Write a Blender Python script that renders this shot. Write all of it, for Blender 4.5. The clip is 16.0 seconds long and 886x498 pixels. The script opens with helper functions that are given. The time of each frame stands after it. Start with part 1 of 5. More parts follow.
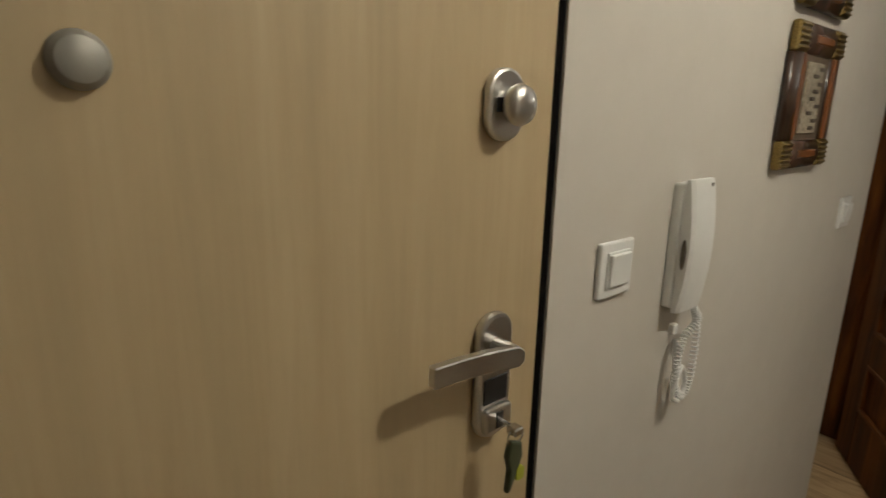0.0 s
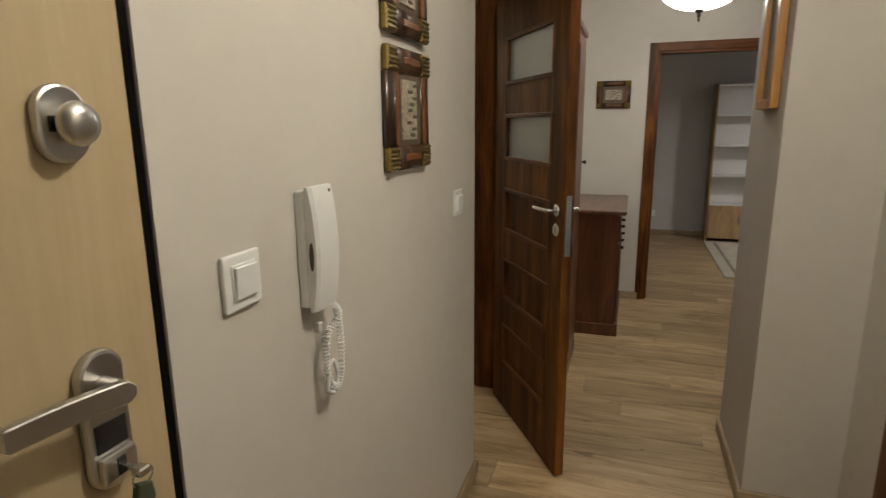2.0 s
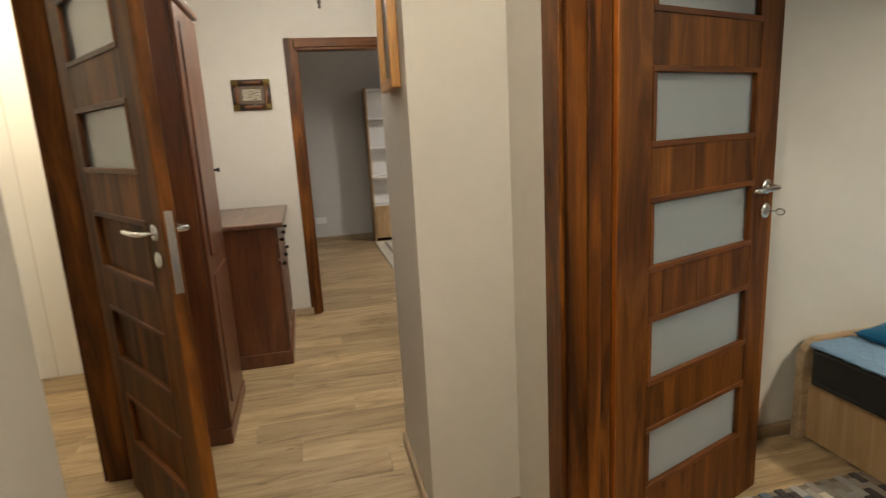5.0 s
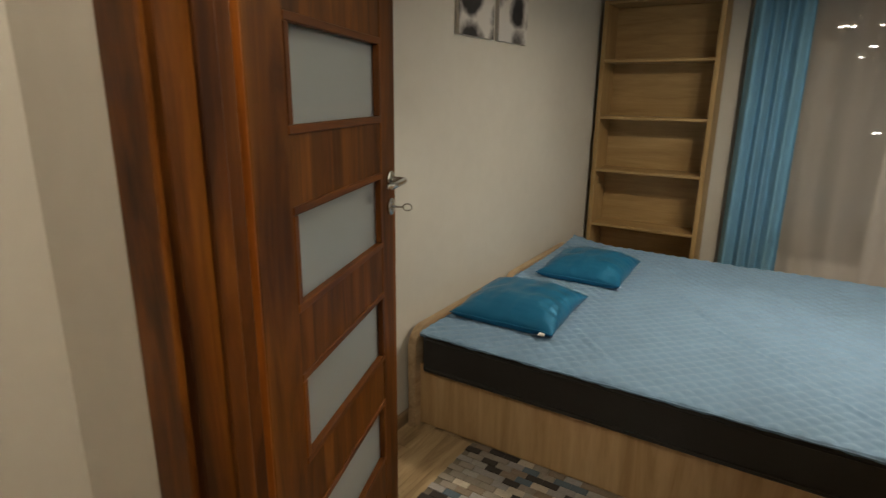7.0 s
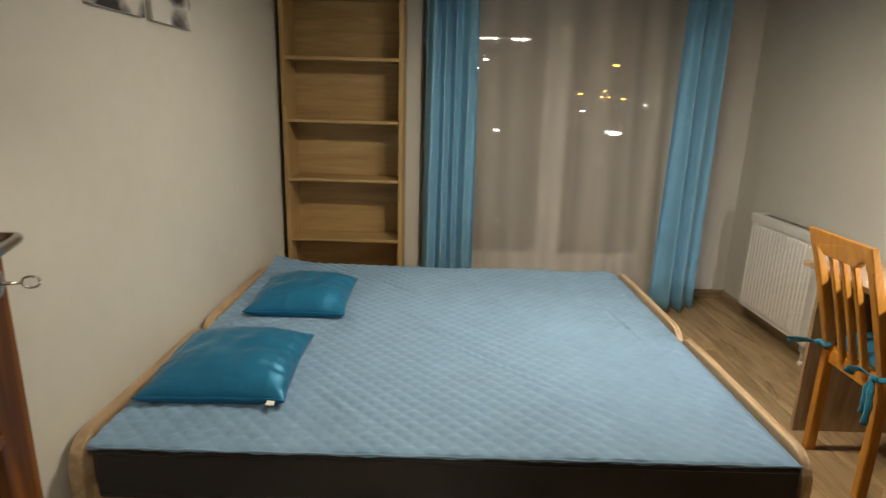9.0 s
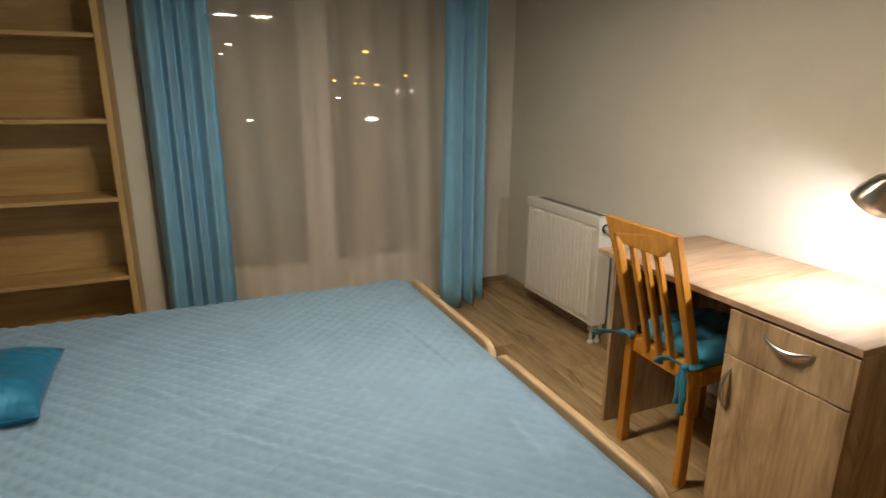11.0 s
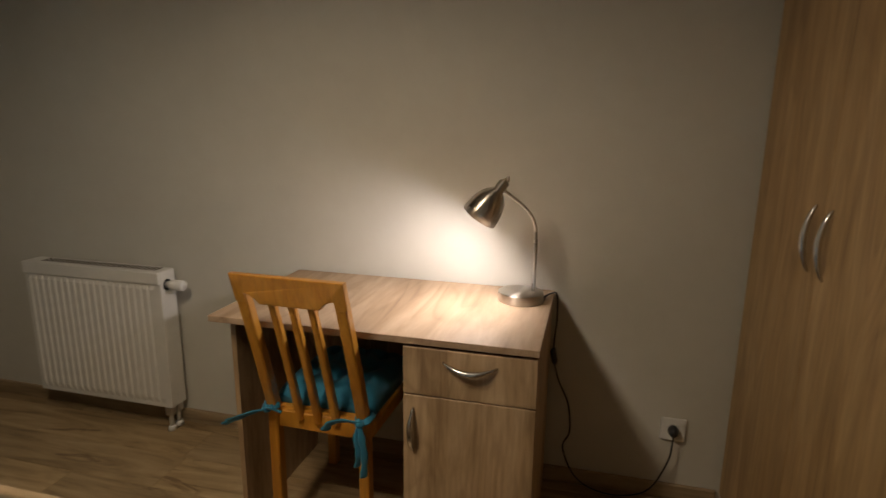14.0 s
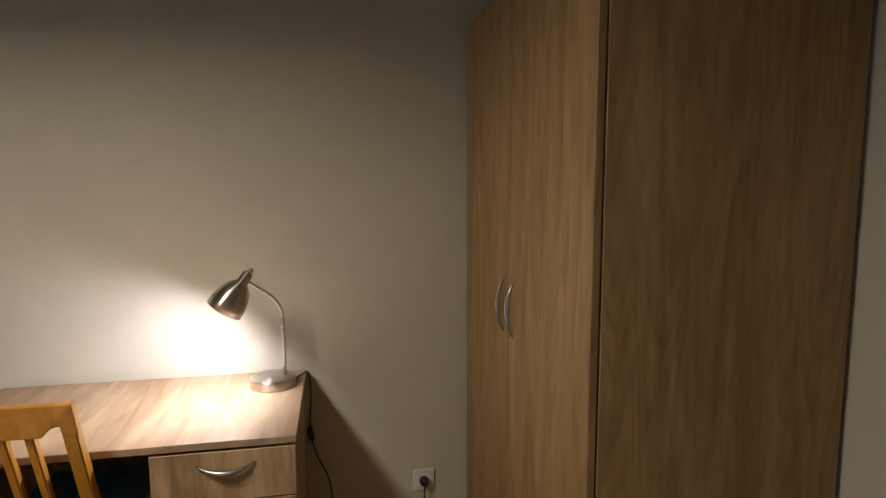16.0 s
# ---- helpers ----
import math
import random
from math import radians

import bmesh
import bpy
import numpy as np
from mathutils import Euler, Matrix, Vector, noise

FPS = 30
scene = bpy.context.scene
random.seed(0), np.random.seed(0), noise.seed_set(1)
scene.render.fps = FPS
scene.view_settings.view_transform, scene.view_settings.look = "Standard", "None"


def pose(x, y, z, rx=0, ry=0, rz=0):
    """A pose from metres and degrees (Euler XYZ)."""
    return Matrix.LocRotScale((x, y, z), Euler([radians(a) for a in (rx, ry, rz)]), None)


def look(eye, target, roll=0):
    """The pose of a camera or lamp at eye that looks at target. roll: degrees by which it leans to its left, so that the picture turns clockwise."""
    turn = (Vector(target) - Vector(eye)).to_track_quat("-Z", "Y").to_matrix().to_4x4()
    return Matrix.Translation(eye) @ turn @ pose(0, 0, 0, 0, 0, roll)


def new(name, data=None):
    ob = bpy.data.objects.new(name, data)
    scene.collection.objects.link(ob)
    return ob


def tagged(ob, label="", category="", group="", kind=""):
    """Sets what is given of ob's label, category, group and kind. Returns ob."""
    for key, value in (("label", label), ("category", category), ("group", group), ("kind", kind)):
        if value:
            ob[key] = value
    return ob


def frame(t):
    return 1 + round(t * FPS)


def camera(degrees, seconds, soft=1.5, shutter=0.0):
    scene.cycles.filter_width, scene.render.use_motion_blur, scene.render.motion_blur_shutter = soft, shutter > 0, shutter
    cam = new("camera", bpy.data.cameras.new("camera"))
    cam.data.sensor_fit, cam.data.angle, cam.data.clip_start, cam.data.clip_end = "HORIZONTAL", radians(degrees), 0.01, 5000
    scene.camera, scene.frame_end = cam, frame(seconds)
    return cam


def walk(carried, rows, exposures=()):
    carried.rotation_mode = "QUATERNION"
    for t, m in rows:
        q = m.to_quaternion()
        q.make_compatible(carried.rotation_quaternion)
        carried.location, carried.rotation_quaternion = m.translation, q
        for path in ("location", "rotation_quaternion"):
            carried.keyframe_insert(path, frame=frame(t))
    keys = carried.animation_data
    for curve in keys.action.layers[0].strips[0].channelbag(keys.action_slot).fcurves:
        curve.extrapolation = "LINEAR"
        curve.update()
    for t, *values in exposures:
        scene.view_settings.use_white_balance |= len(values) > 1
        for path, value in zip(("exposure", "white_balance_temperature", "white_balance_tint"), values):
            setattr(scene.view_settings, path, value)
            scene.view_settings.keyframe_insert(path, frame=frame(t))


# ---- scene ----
cam = camera(75.9, 16.0, soft=1.2, shutter=0.3)
PATH = [
    (0, (0.583, 0.62, 1.441), (-0.878, 1.898, 0.959), 1.4),
    (0.5, (0.595, 0.648, 1.446), (-0.661, 2.132, 0.974), 1.4),
    (1, (0.618, 0.66, 1.445), (-0.42, 2.309, 0.998), 0.7),
    (1.5, (0.646, 0.669, 1.442), (-0.171, 2.443, 1.012), 0.2),
    (2, (0.686, 0.658, 1.441), (0.076, 2.515, 1.016), -0.5),
    (2.5, (0.726, 0.642, 1.441), (0.308, 2.55, 1.014), -0.9),
    (3, (0.752, 0.639, 1.435), (0.516, 2.579, 1.008), -1.0),
    (3.2, (0.747, 0.644, 1.434), (0.587, 2.591, 1.007), -0.9),
    (5.3, (0.862, 1.273, 1.352), (1.494, 3.124, 0.937), -2.6),
    (5.5, (0.858, 1.356, 1.364), (1.648, 3.138, 0.913), -1.7),
    (6, (0.843, 1.543, 1.364), (2.014, 3.09, 0.881), -0.1),
    (6.5, (0.906, 1.611, 1.358), (2.336, 2.912, 0.844), 0.4),
    (7, (1.019, 1.718, 1.353), (2.652, 2.746, 0.826), 0.7),
    (7.5, (1.108, 1.787, 1.353), (2.874, 2.566, 0.827), 0.7),
    (8, (1.194, 1.842, 1.355), (3.052, 2.378, 0.845), 0.6),
    (8.5, (1.276, 1.874, 1.366), (3.19, 2.161, 0.865), 1.0),
    (9, (1.416, 1.969, 1.35), (3.352, 1.97, 0.846), 1.6),
    (9.2, (1.469, 1.982, 1.337), (3.403, 1.884, 0.837), 1.6),
    (11.3, (2.023, 1.895, 1.347), (3.732, 0.994, 0.828), 0.8),
    (11.5, (2.083, 1.901, 1.327), (3.739, 0.898, 0.823), 1.2),
    (12, (2.229, 1.875, 1.302), (3.737, 0.658, 0.807), 1.2),
    (12.5, (2.342, 1.843, 1.303), (3.672, 0.435, 0.805), 0.3),
    (13, (2.42, 1.823, 1.307), (3.534, 0.237, 0.815), -0.2),
    (13.5, (2.503, 1.862, 1.326), (3.321, 0.1, 0.852), 0.3),
    (14, (2.583, 1.885, 1.342), (3.072, -0.003, 0.899), 0.6),
    (14.5, (2.59, 1.898, 1.355), (2.82, -0.053, 0.982), -0.0),
    (15, (2.567, 1.925, 1.402), (2.567, -0.051, 1.092), -0.3),
    (15.5, (2.555, 1.986, 1.447), (2.331, 0.016, 1.188), -0.1),
    (16, (2.563, 2.015, 1.437), (2.193, 0.063, 1.211), -0.2),
]
walk(cam, [(t, look(eye, target, roll)) for t, eye, target, roll in PATH],
     exposures=[(0, -0.22, 6400, 9), (0.5, -0.1, 6400, 9), (1.5, 0, 6450, 10), (2, 0.05, 6450, 10), (3, 0.3, 6500, 10), (5.5, 0.82, 6850, 10),
                (6, 0.69, 7000, 11), (6.5, 0.52, 6850, 11), (7, 0.32, 6900, 11), (7.5, 0.45, 6700, 10), (8, 0.76, 6700, 10), (8.5, 0.86, 6750, 10),
                (9.2, 0.64, 6900, 10), (11.5, 0.47, 7600, 13), (12, 0.34, 7800, 14), (12.5, 0.16, 7900, 14), (13, -0.03, 7800, 14), (13.5, -0.4, 7800, 14),
                (14.5, -0.63, 7400, 14), (15, -0.68, 7100, 14), (15.5, -0.4, 7100, 14), (16, -0.1, 7100, 14)])

# ---------------------------------------------------------------- world and light
night = bpy.data.worlds.new("night_sky")
scene.world = night
night.use_nodes = True
night.node_tree.nodes["Background"].inputs[0].default_value = (0.55, 0.42, 0.36, 1)
night.node_tree.nodes["Background"].inputs[1].default_value = 0.03

WARM = (1.0, 0.93, 0.76)
HALL_GLOW, CORRIDOR_GLOW, ROOM_GLOW, BATH_GLOW, FAR_GLOW, DESK_WATTS = 960.0, 27.0, 127.0, 42.0, 250.0, 21.0

desk_bulb = bpy.data.lights.new("desk_lamp_light", "POINT")
desk_bulb.energy, desk_bulb.color, desk_bulb.shadow_soft_size = DESK_WATTS, (0.93, 0.93, 1.0), 0.026
desk_light = new("desk_lamp_light", desk_bulb)


# ---------------------------------------------------------------- materials
class Nodes:
    """A small helper round a node tree."""

    def __init__(self, name):
        self.mat = bpy.data.materials.new(name)
        self.mat.use_nodes = True
        self.tree = self.mat.node_tree
        self.bsdf = self.tree.nodes["Principled BSDF"]
        self.out = self.tree.nodes["Material Output"]

    def add(self, kind, values=None, operation="", noise_dimensions="", data_type="", blend_type=""):
        n = self.tree.nodes.new(kind)
        if operation:
            n.operation = operation
        if noise_dimensions:
            n.noise_dimensions = noise_dimensions
        if data_type:
            n.data_type = data_type
        if blend_type:
            n.blend_type = blend_type
        for k, v in (values or {}).items():
            n.inputs[k].default_value = v
        return n

    def link(self, a, b):
        self.tree.links.new(a, b)

    def coords(self, scale=(1, 1, 1), shift=False):
        tc = self.add("ShaderNodeTexCoord")
        mp = self.add("ShaderNodeMapping")
        mp.inputs["Scale"].default_value = scale
        self.link(tc.outputs["Object"], mp.inputs["Vector"])
        if shift:
            info = self.add("ShaderNodeObjectInfo")
            mul = self.add("ShaderNodeVectorMath", operation="SCALE")
            comb = self.add("ShaderNodeCombineXYZ")
            for i in range(3):
                self.link(info.outputs["Random"], comb.inputs[i])
            self.link(comb.outputs[0], mul.inputs[0])
            mul.inputs["Scale"].default_value = 37.0
            self.link(mul.outputs[0], mp.inputs["Location"])
        return mp.outputs[0]

    def noise(self, vec, scale, detail=4.0, rough=0.55, dist=0.0):
        n = self.add("ShaderNodeTexNoise", {"Scale": scale, "Detail": detail, "Roughness": rough, "Distortion": dist})
        self.link(vec, n.inputs["Vector"])
        return n.outputs["Fac"]

    def ramp(self, fac, stops, mode="LINEAR"):
        r = self.add("ShaderNodeValToRGB")
        r.color_ramp.interpolation = mode
        el = r.color_ramp.elements
        while len(el) < len(stops):
            el.new(0.5)
        for e, (p, c) in zip(el, stops):
            e.position, e.color = p, (*c, 1)
        self.link(fac, r.inputs["Fac"])
        return r.outputs["Color"]

    def mix(self, fac, a, b, how="MIX"):
        m = self.add("ShaderNodeMix", data_type="RGBA", blend_type=how)
        for sock, v in ((m.inputs[0], fac), (m.inputs[6], a), (m.inputs[7], b)):
            if isinstance(v, (int, float)):
                sock.default_value = v
            elif isinstance(v, tuple):
                sock.default_value = (*v, 1)
            else:
                self.link(v, sock)
        return m.outputs[2]

    def bump(self, height, strength, distance=0.002):
        b = self.add("ShaderNodeBump", {"Strength": strength, "Distance": distance})
        self.link(height, b.inputs["Height"])
        self.link(b.outputs[0], self.bsdf.inputs["Normal"])

    def set(self, **kw):
        for k, v in kw.items():
            self.bsdf.inputs[k.replace("_", " ")].default_value = v
        return self


def paint(name, colour, rough=0.75):
    n = Nodes(name)
    v = n.coords()
    big = n.noise(v, 1.3, 3)
    fine = n.noise(v, 220, 3)
    mid = n.noise(v, 14, 4)
    dark = tuple(c * 0.93 for c in colour)
    col = n.ramp(big, [(0.3, dark), (0.7, colour)])
    col = n.mix(0.04, col, n.ramp(mid, [(0.35, (0.3, 0.28, 0.25)), (0.65, (1, 1, 1))]), "MULTIPLY")
    n.link(col, n.bsdf.inputs["Base Color"])
    n.set(Roughness=rough)
    n.bump(fine, 0.12, 0.001)
    return n.mat


def grainy(name, dark, mid, light, along="Z", rough=0.45, stretch=14.0, blocks=0.0, coat=0.0, shift=True, scale=1.0, contrast=1.0, streak=0.22, gloss=0.5, figure=0.0, lines=16.0):
    """Wood with long grain along one axis; blocks gives side by side veneer strips that wide."""
    n = Nodes(name)
    s = [stretch * scale] * 3
    s["XYZ".index(along)] = 0.9 * scale
    v = n.coords(tuple(s), shift)
    g1 = n.noise(v, 1.6, 6, 0.62, 0.9)
    g2 = n.noise(v, 9.0, 3, 0.5, 0.2)
    c = 0.17 / contrast
    col = n.ramp(g1, [(0.5 - c, dark), (0.5, mid), (0.5 + c, light)])
    col = n.mix(streak, col, n.ramp(g2, [(0.35, (0.35, 0.3, 0.26)), (0.6, (1, 1, 1))]), "MULTIPLY")
    if figure:
        f = [5.0 * scale] * 3
        f["XYZ".index(along)] = 0.75 * scale
        field = n.noise(n.coords(tuple(f), shift), 1.0, 2, 0.35, 0.3)
        turns = n.add("ShaderNodeMath", operation="MULTIPLY")
        turns.inputs[1].default_value = lines
        n.link(field, turns.inputs[0])
        saw = n.add("ShaderNodeMath", operation="FRACT")
        n.link(turns.outputs[0], saw.inputs[0])
        where = n.noise(n.coords((1.7, 1.7, 0.9), shift), 2.2, 1, 0.4)
        much = n.add("ShaderNodeMapRange", {"From Min": 0.44, "From Max": 0.6, "To Min": figure * 0.12, "To Max": figure})
        n.link(where, much.inputs["Value"])
        col = n.mix(much.outputs[0], col, n.ramp(saw.outputs[0], [(0.0, (0.62, 0.56, 0.50)), (0.2, (0.86, 0.82, 0.78)), (0.6, (1.06, 1.05, 1.03)), (0.86, (0.98, 0.95, 0.92)), (1.0, (0.62, 0.56, 0.50))]), "MULTIPLY")
    if blocks:
        w = n.coords((1, 1, 1), shift)
        sep = n.add("ShaderNodeSeparateXYZ")
        n.link(w, sep.inputs[0])
        q = n.add("ShaderNodeMath", operation="MULTIPLY")
        q.inputs[1].default_value = 1 / blocks
        n.link(sep.outputs["X"], q.inputs[0])
        fl = n.add("ShaderNodeMath", operation="FLOOR")
        n.link(q.outputs[0], fl.inputs[0])
        wn = n.add("ShaderNodeTexWhiteNoise", noise_dimensions="1D")
        n.link(fl.outputs[0], wn.inputs["W"])
        col = n.mix(0.75, col, n.ramp(wn.outputs["Value"], [(0.0, (0.5, 0.45, 0.42)), (0.5, (0.85, 0.8, 0.75)), (1.0, (1.25, 1.15, 1.0))]), "MULTIPLY")
    n.link(col, n.bsdf.inputs["Base Color"])
    rr = n.add("ShaderNodeMapRange", {"To Min": rough - 0.06, "To Max": rough + 0.08})
    n.link(g2, rr.inputs["Value"])
    n.link(rr.outputs[0], n.bsdf.inputs["Roughness"])
    n.set(Specular_IOR_Level=gloss)
    if coat:
        n.set(Coat_Weight=coat, Coat_Roughness=0.15)
    n.bump(g2, 0.1, 0.0008)
    return n.mat


def plain(name, colour, rough=0.5, metal=0.0, grain=60, amount=0.1, bump=0.05):
    n = Nodes(name)
    v = n.coords()
    f = n.noise(v, grain, 4)
    f2 = n.noise(v, grain / 12, 3)
    a = tuple(c * (1 - amount) for c in colour)
    col = n.ramp(f, [(0.3, a), (0.7, colour)])
    col = n.mix(amount, col, n.ramp(f2, [(0.3, (0.6, 0.58, 0.55)), (0.7, (1, 1, 1))]), "MULTIPLY")
    n.link(col, n.bsdf.inputs["Base Color"])
    rr = n.add("ShaderNodeMapRange", {"To Min": max(0.03, rough - 0.06), "To Max": rough + 0.06})
    n.link(f2, rr.inputs["Value"])
    n.link(rr.outputs[0], n.bsdf.inputs["Roughness"])
    n.set(Metallic=metal)
    n.bump(f, bump, 0.0006)
    return n.mat


def spun(name, colour, rough, turn=0.85):
    """Metal brushed in rings round the object's own z axis."""
    n = Nodes(name)
    v = n.coords((1, 1, 60))
    f = n.noise(v, 14, 3)
    col = n.ramp(f, [(0.3, tuple(c * 0.88 for c in colour)), (0.7, colour)])
    n.link(col, n.bsdf.inputs["Base Color"])
    tan = n.add("ShaderNodeTangent")
    tan.direction_type, tan.axis = "RADIAL", "Z"
    n.link(tan.outputs[0], n.bsdf.inputs["Tangent"])
    n.set(Roughness=rough, Metallic=1.0, Anisotropic=turn, Anisotropic_Rotation=0.25)
    return n.mat


def fabric(name, colour, rough=0.85, weave=900, amount=0.25, sheen=0.3, metal=0.0, shift=False):
    n = Nodes(name)
    v = n.coords((1, 1, 1), shift)
    f = n.noise(v, weave, 2)
    f2 = n.noise(v, 9, 4)
    a = tuple(c * (1 - amount) for c in colour)
    col = n.ramp(f2, [(0.3, a), (0.7, colour)])
    col = n.mix(0.3, col, n.ramp(f, [(0.3, (0.7, 0.7, 0.7)), (0.7, (1.1, 1.1, 1.1))]), "MULTIPLY")
    n.link(col, n.bsdf.inputs["Base Color"])
    n.set(Roughness=rough, Sheen_Weight=sheen, Metallic=metal)
    n.bump(f, 0.2, 0.0006)
    return n.mat


def glowing(name, colour, strength):
    n = Nodes(name)
    v = n.coords()
    f = n.noise(v, 6, 2)
    col = n.ramp(f, [(0.3, tuple(c * 0.94 for c in colour)), (0.7, colour)])
    n.link(col, n.bsdf.inputs["Emission Color"])
    n.set(Emission_Strength=strength, Roughness=0.3)
    n.bsdf.inputs["Base Color"].default_value = (0.8, 0.78, 0.72, 1)
    return n.mat


def frosted(name):
    n = Nodes(name)
    v = n.coords()
    f = n.noise(v, 400, 2)
    n.set(Roughness=0.3, Alpha=1.0, Transmission_Weight=0.45, IOR=1.35)
    n.bsdf.inputs["Base Color"].default_value = (0.45, 0.50, 0.525, 1)
    n.bump(f, 0.1, 0.0005)
    return n.mat


def window_glass():
    n = Nodes("window_glass")
    tr = n.add("ShaderNodeBsdfTransparent", {"Color": (0.95, 0.96, 0.96, 1)})
    gl = n.add("ShaderNodeBsdfGlossy", {"Roughness": 0.01})
    fr = n.add("ShaderNodeFresnel", {"IOR": 1.95})
    mx = n.add("ShaderNodeMixShader")
    n.link(fr.outputs[0], mx.inputs[0])
    n.link(tr.outputs[0], mx.inputs[1])
    n.link(gl.outputs[0], mx.inputs[2])
    n.link(mx.outputs[0], n.out.inputs["Surface"])
    return n.mat


def sheer_cloth():
    n = Nodes("sheer_voile")
    v = n.coords((1, 1, 0.02))
    f = n.noise(v, 3.4, 1)
    tr = n.add("ShaderNodeBsdfTransparent")
    df = n.add("ShaderNodeBsdfDiffuse", {"Color": (0.70, 0.665, 0.61, 1)})
    tl = n.add("ShaderNodeBsdfTranslucent", {"Color": (0.70, 0.665, 0.61, 1)})
    m1 = n.add("ShaderNodeMixShader", {0: 0.3})
    n.link(df.outputs[0], m1.inputs[1])
    n.link(tl.outputs[0], m1.inputs[2])
    mr = n.add("ShaderNodeMapRange", {"From Min": 0.36, "From Max": 0.64, "To Min": 0.50, "To Max": 0.70})
    n.link(f, mr.inputs["Value"])
    mx = n.add("ShaderNodeMixShader")
    n.link(mr.outputs[0], mx.inputs[0])
    n.link(tr.outputs[0], mx.inputs[1])
    n.link(m1.outputs[0], mx.inputs[2])
    n.link(mx.outputs[0], n.out.inputs["Surface"])
    return n.mat


def plank_wood():
    n = Nodes("laminate_oak")
    v = n.coords((1.3, 10, 10), True)
    g1 = n.noise(v, 1.5, 6, 0.62, 1.2)
    g2 = n.noise(v, 7, 4, 0.6, 0.4)
    w = n.coords((2.2, 9, 9), True)
    knots = n.noise(w, 1.1, 4, 0.6, 1.5)
    info = n.add("ShaderNodeObjectInfo")
    tone = n.ramp(info.outputs["Random"], [(0.0, (0.74, 0.72, 0.70)), (0.5, (0.95, 0.94, 0.93)), (1.0, (1.16, 1.15, 1.13))])
    col = n.ramp(g1, [(0.32, (0.215, 0.143, 0.070)), (0.5, (0.385, 0.275, 0.155)), (0.68, (0.485, 0.362, 0.220))])
    col = n.mix(0.15, col, n.ramp(g2, [(0.36, (0.45, 0.4, 0.36)), (0.6, (1, 1, 1))]), "MULTIPLY")
    col = n.mix(0.8, col, n.ramp(knots, [(0.29, (0.35, 0.28, 0.22)), (0.36, (1, 1, 1))]), "MULTIPLY")
    col = n.mix(1.0, col, tone, "MULTIPLY")
    n.link(col, n.bsdf.inputs["Base Color"])
    rr = n.add("ShaderNodeMapRange", {"To Min": 0.33, "To Max": 0.5})
    n.link(g2, rr.inputs["Value"])
    n.link(rr.outputs[0], n.bsdf.inputs["Roughness"])
    n.bump(g2, 0.12, 0.0008)
    return n.mat


def patch_hide(per_island=False):
    n = Nodes("hide_patch")
    src = n.add("ShaderNodeNewGeometry").outputs["Random Per Island"] if per_island else n.add("ShaderNodeObjectInfo").outputs["Random"]
    col = n.ramp(src, [(0.0, (0.03, 0.022, 0.02)), (0.14, (0.30, 0.27, 0.23)), (0.34, (0.09, 0.14, 0.19)), (0.46, (0.36, 0.35, 0.33)),
                       (0.62, (0.55, 0.49, 0.40)), (0.74, (0.24, 0.19, 0.14)), (0.86, (0.34, 0.33, 0.33))], "CONSTANT")
    v = n.coords((40, 12, 12), True)
    f = n.noise(v, 9, 4)
    col = n.mix(0.5, col, n.ramp(f, [(0.3, (0.6, 0.58, 0.56)), (0.7, (1.15, 1.12, 1.1))]), "MULTIPLY")
    n.link(col, n.bsdf.inputs["Base Color"])
    n.set(Roughness=0.8, Sheen_Weight=0.2)
    n.bump(f, 0.4, 0.001)
    return n.mat


def blot_print(name, seed):
    """A black and white print of large soft blossoms."""
    n = Nodes(name)
    tc = n.add("ShaderNodeTexCoord")
    mp = n.add("ShaderNodeMapping")
    mp.inputs["Location"].default_value = (seed, seed * 0.7, 0.3)
    n.link(tc.outputs["Object"], mp.inputs["Vector"])
    warp = n.noise(mp.outputs[0], 9, 4)
    vo = n.add("ShaderNodeTexVoronoi", {"Scale": 5.2, "Randomness": 0.85})
    n.link(mp.outputs[0], vo.inputs["Vector"])
    ad = n.add("ShaderNodeMath", operation="MULTIPLY_ADD")
    ad.inputs[1].default_value, ad.inputs[2].default_value = 0.45, -0.2
    n.link(warp, ad.inputs[0])
    sm = n.add("ShaderNodeMath", operation="ADD")
    n.link(vo.outputs["Distance"], sm.inputs[0])
    n.link(ad.outputs[0], sm.inputs[1])
    col = n.ramp(sm.outputs[0], [(0.12, (0.03, 0.03, 0.034)), (0.48, (0.015, 0.015, 0.017)), (0.56, (0.25, 0.24, 0.24)), (0.64, (0.55, 0.54, 0.52))])
    n.link(col, n.bsdf.inputs["Base Color"])
    n.set(Roughness=0.6)
    return n.mat


def tiles():
    n = Nodes("white_wall_tile")
    v = n.coords()
    br = n.add("ShaderNodeTexBrick", {"Color1": (0.8, 0.8, 0.78, 1), "Color2": (0.76, 0.76, 0.75, 1), "Mortar": (0.55, 0.54, 0.52, 1), "Scale": 3.0, "Mortar Size": 0.008})
    n.link(v, br.inputs["Vector"])
    n.link(br.outputs["Color"], n.bsdf.inputs["Base Color"])
    n.set(Roughness=0.2)
    return n.mat


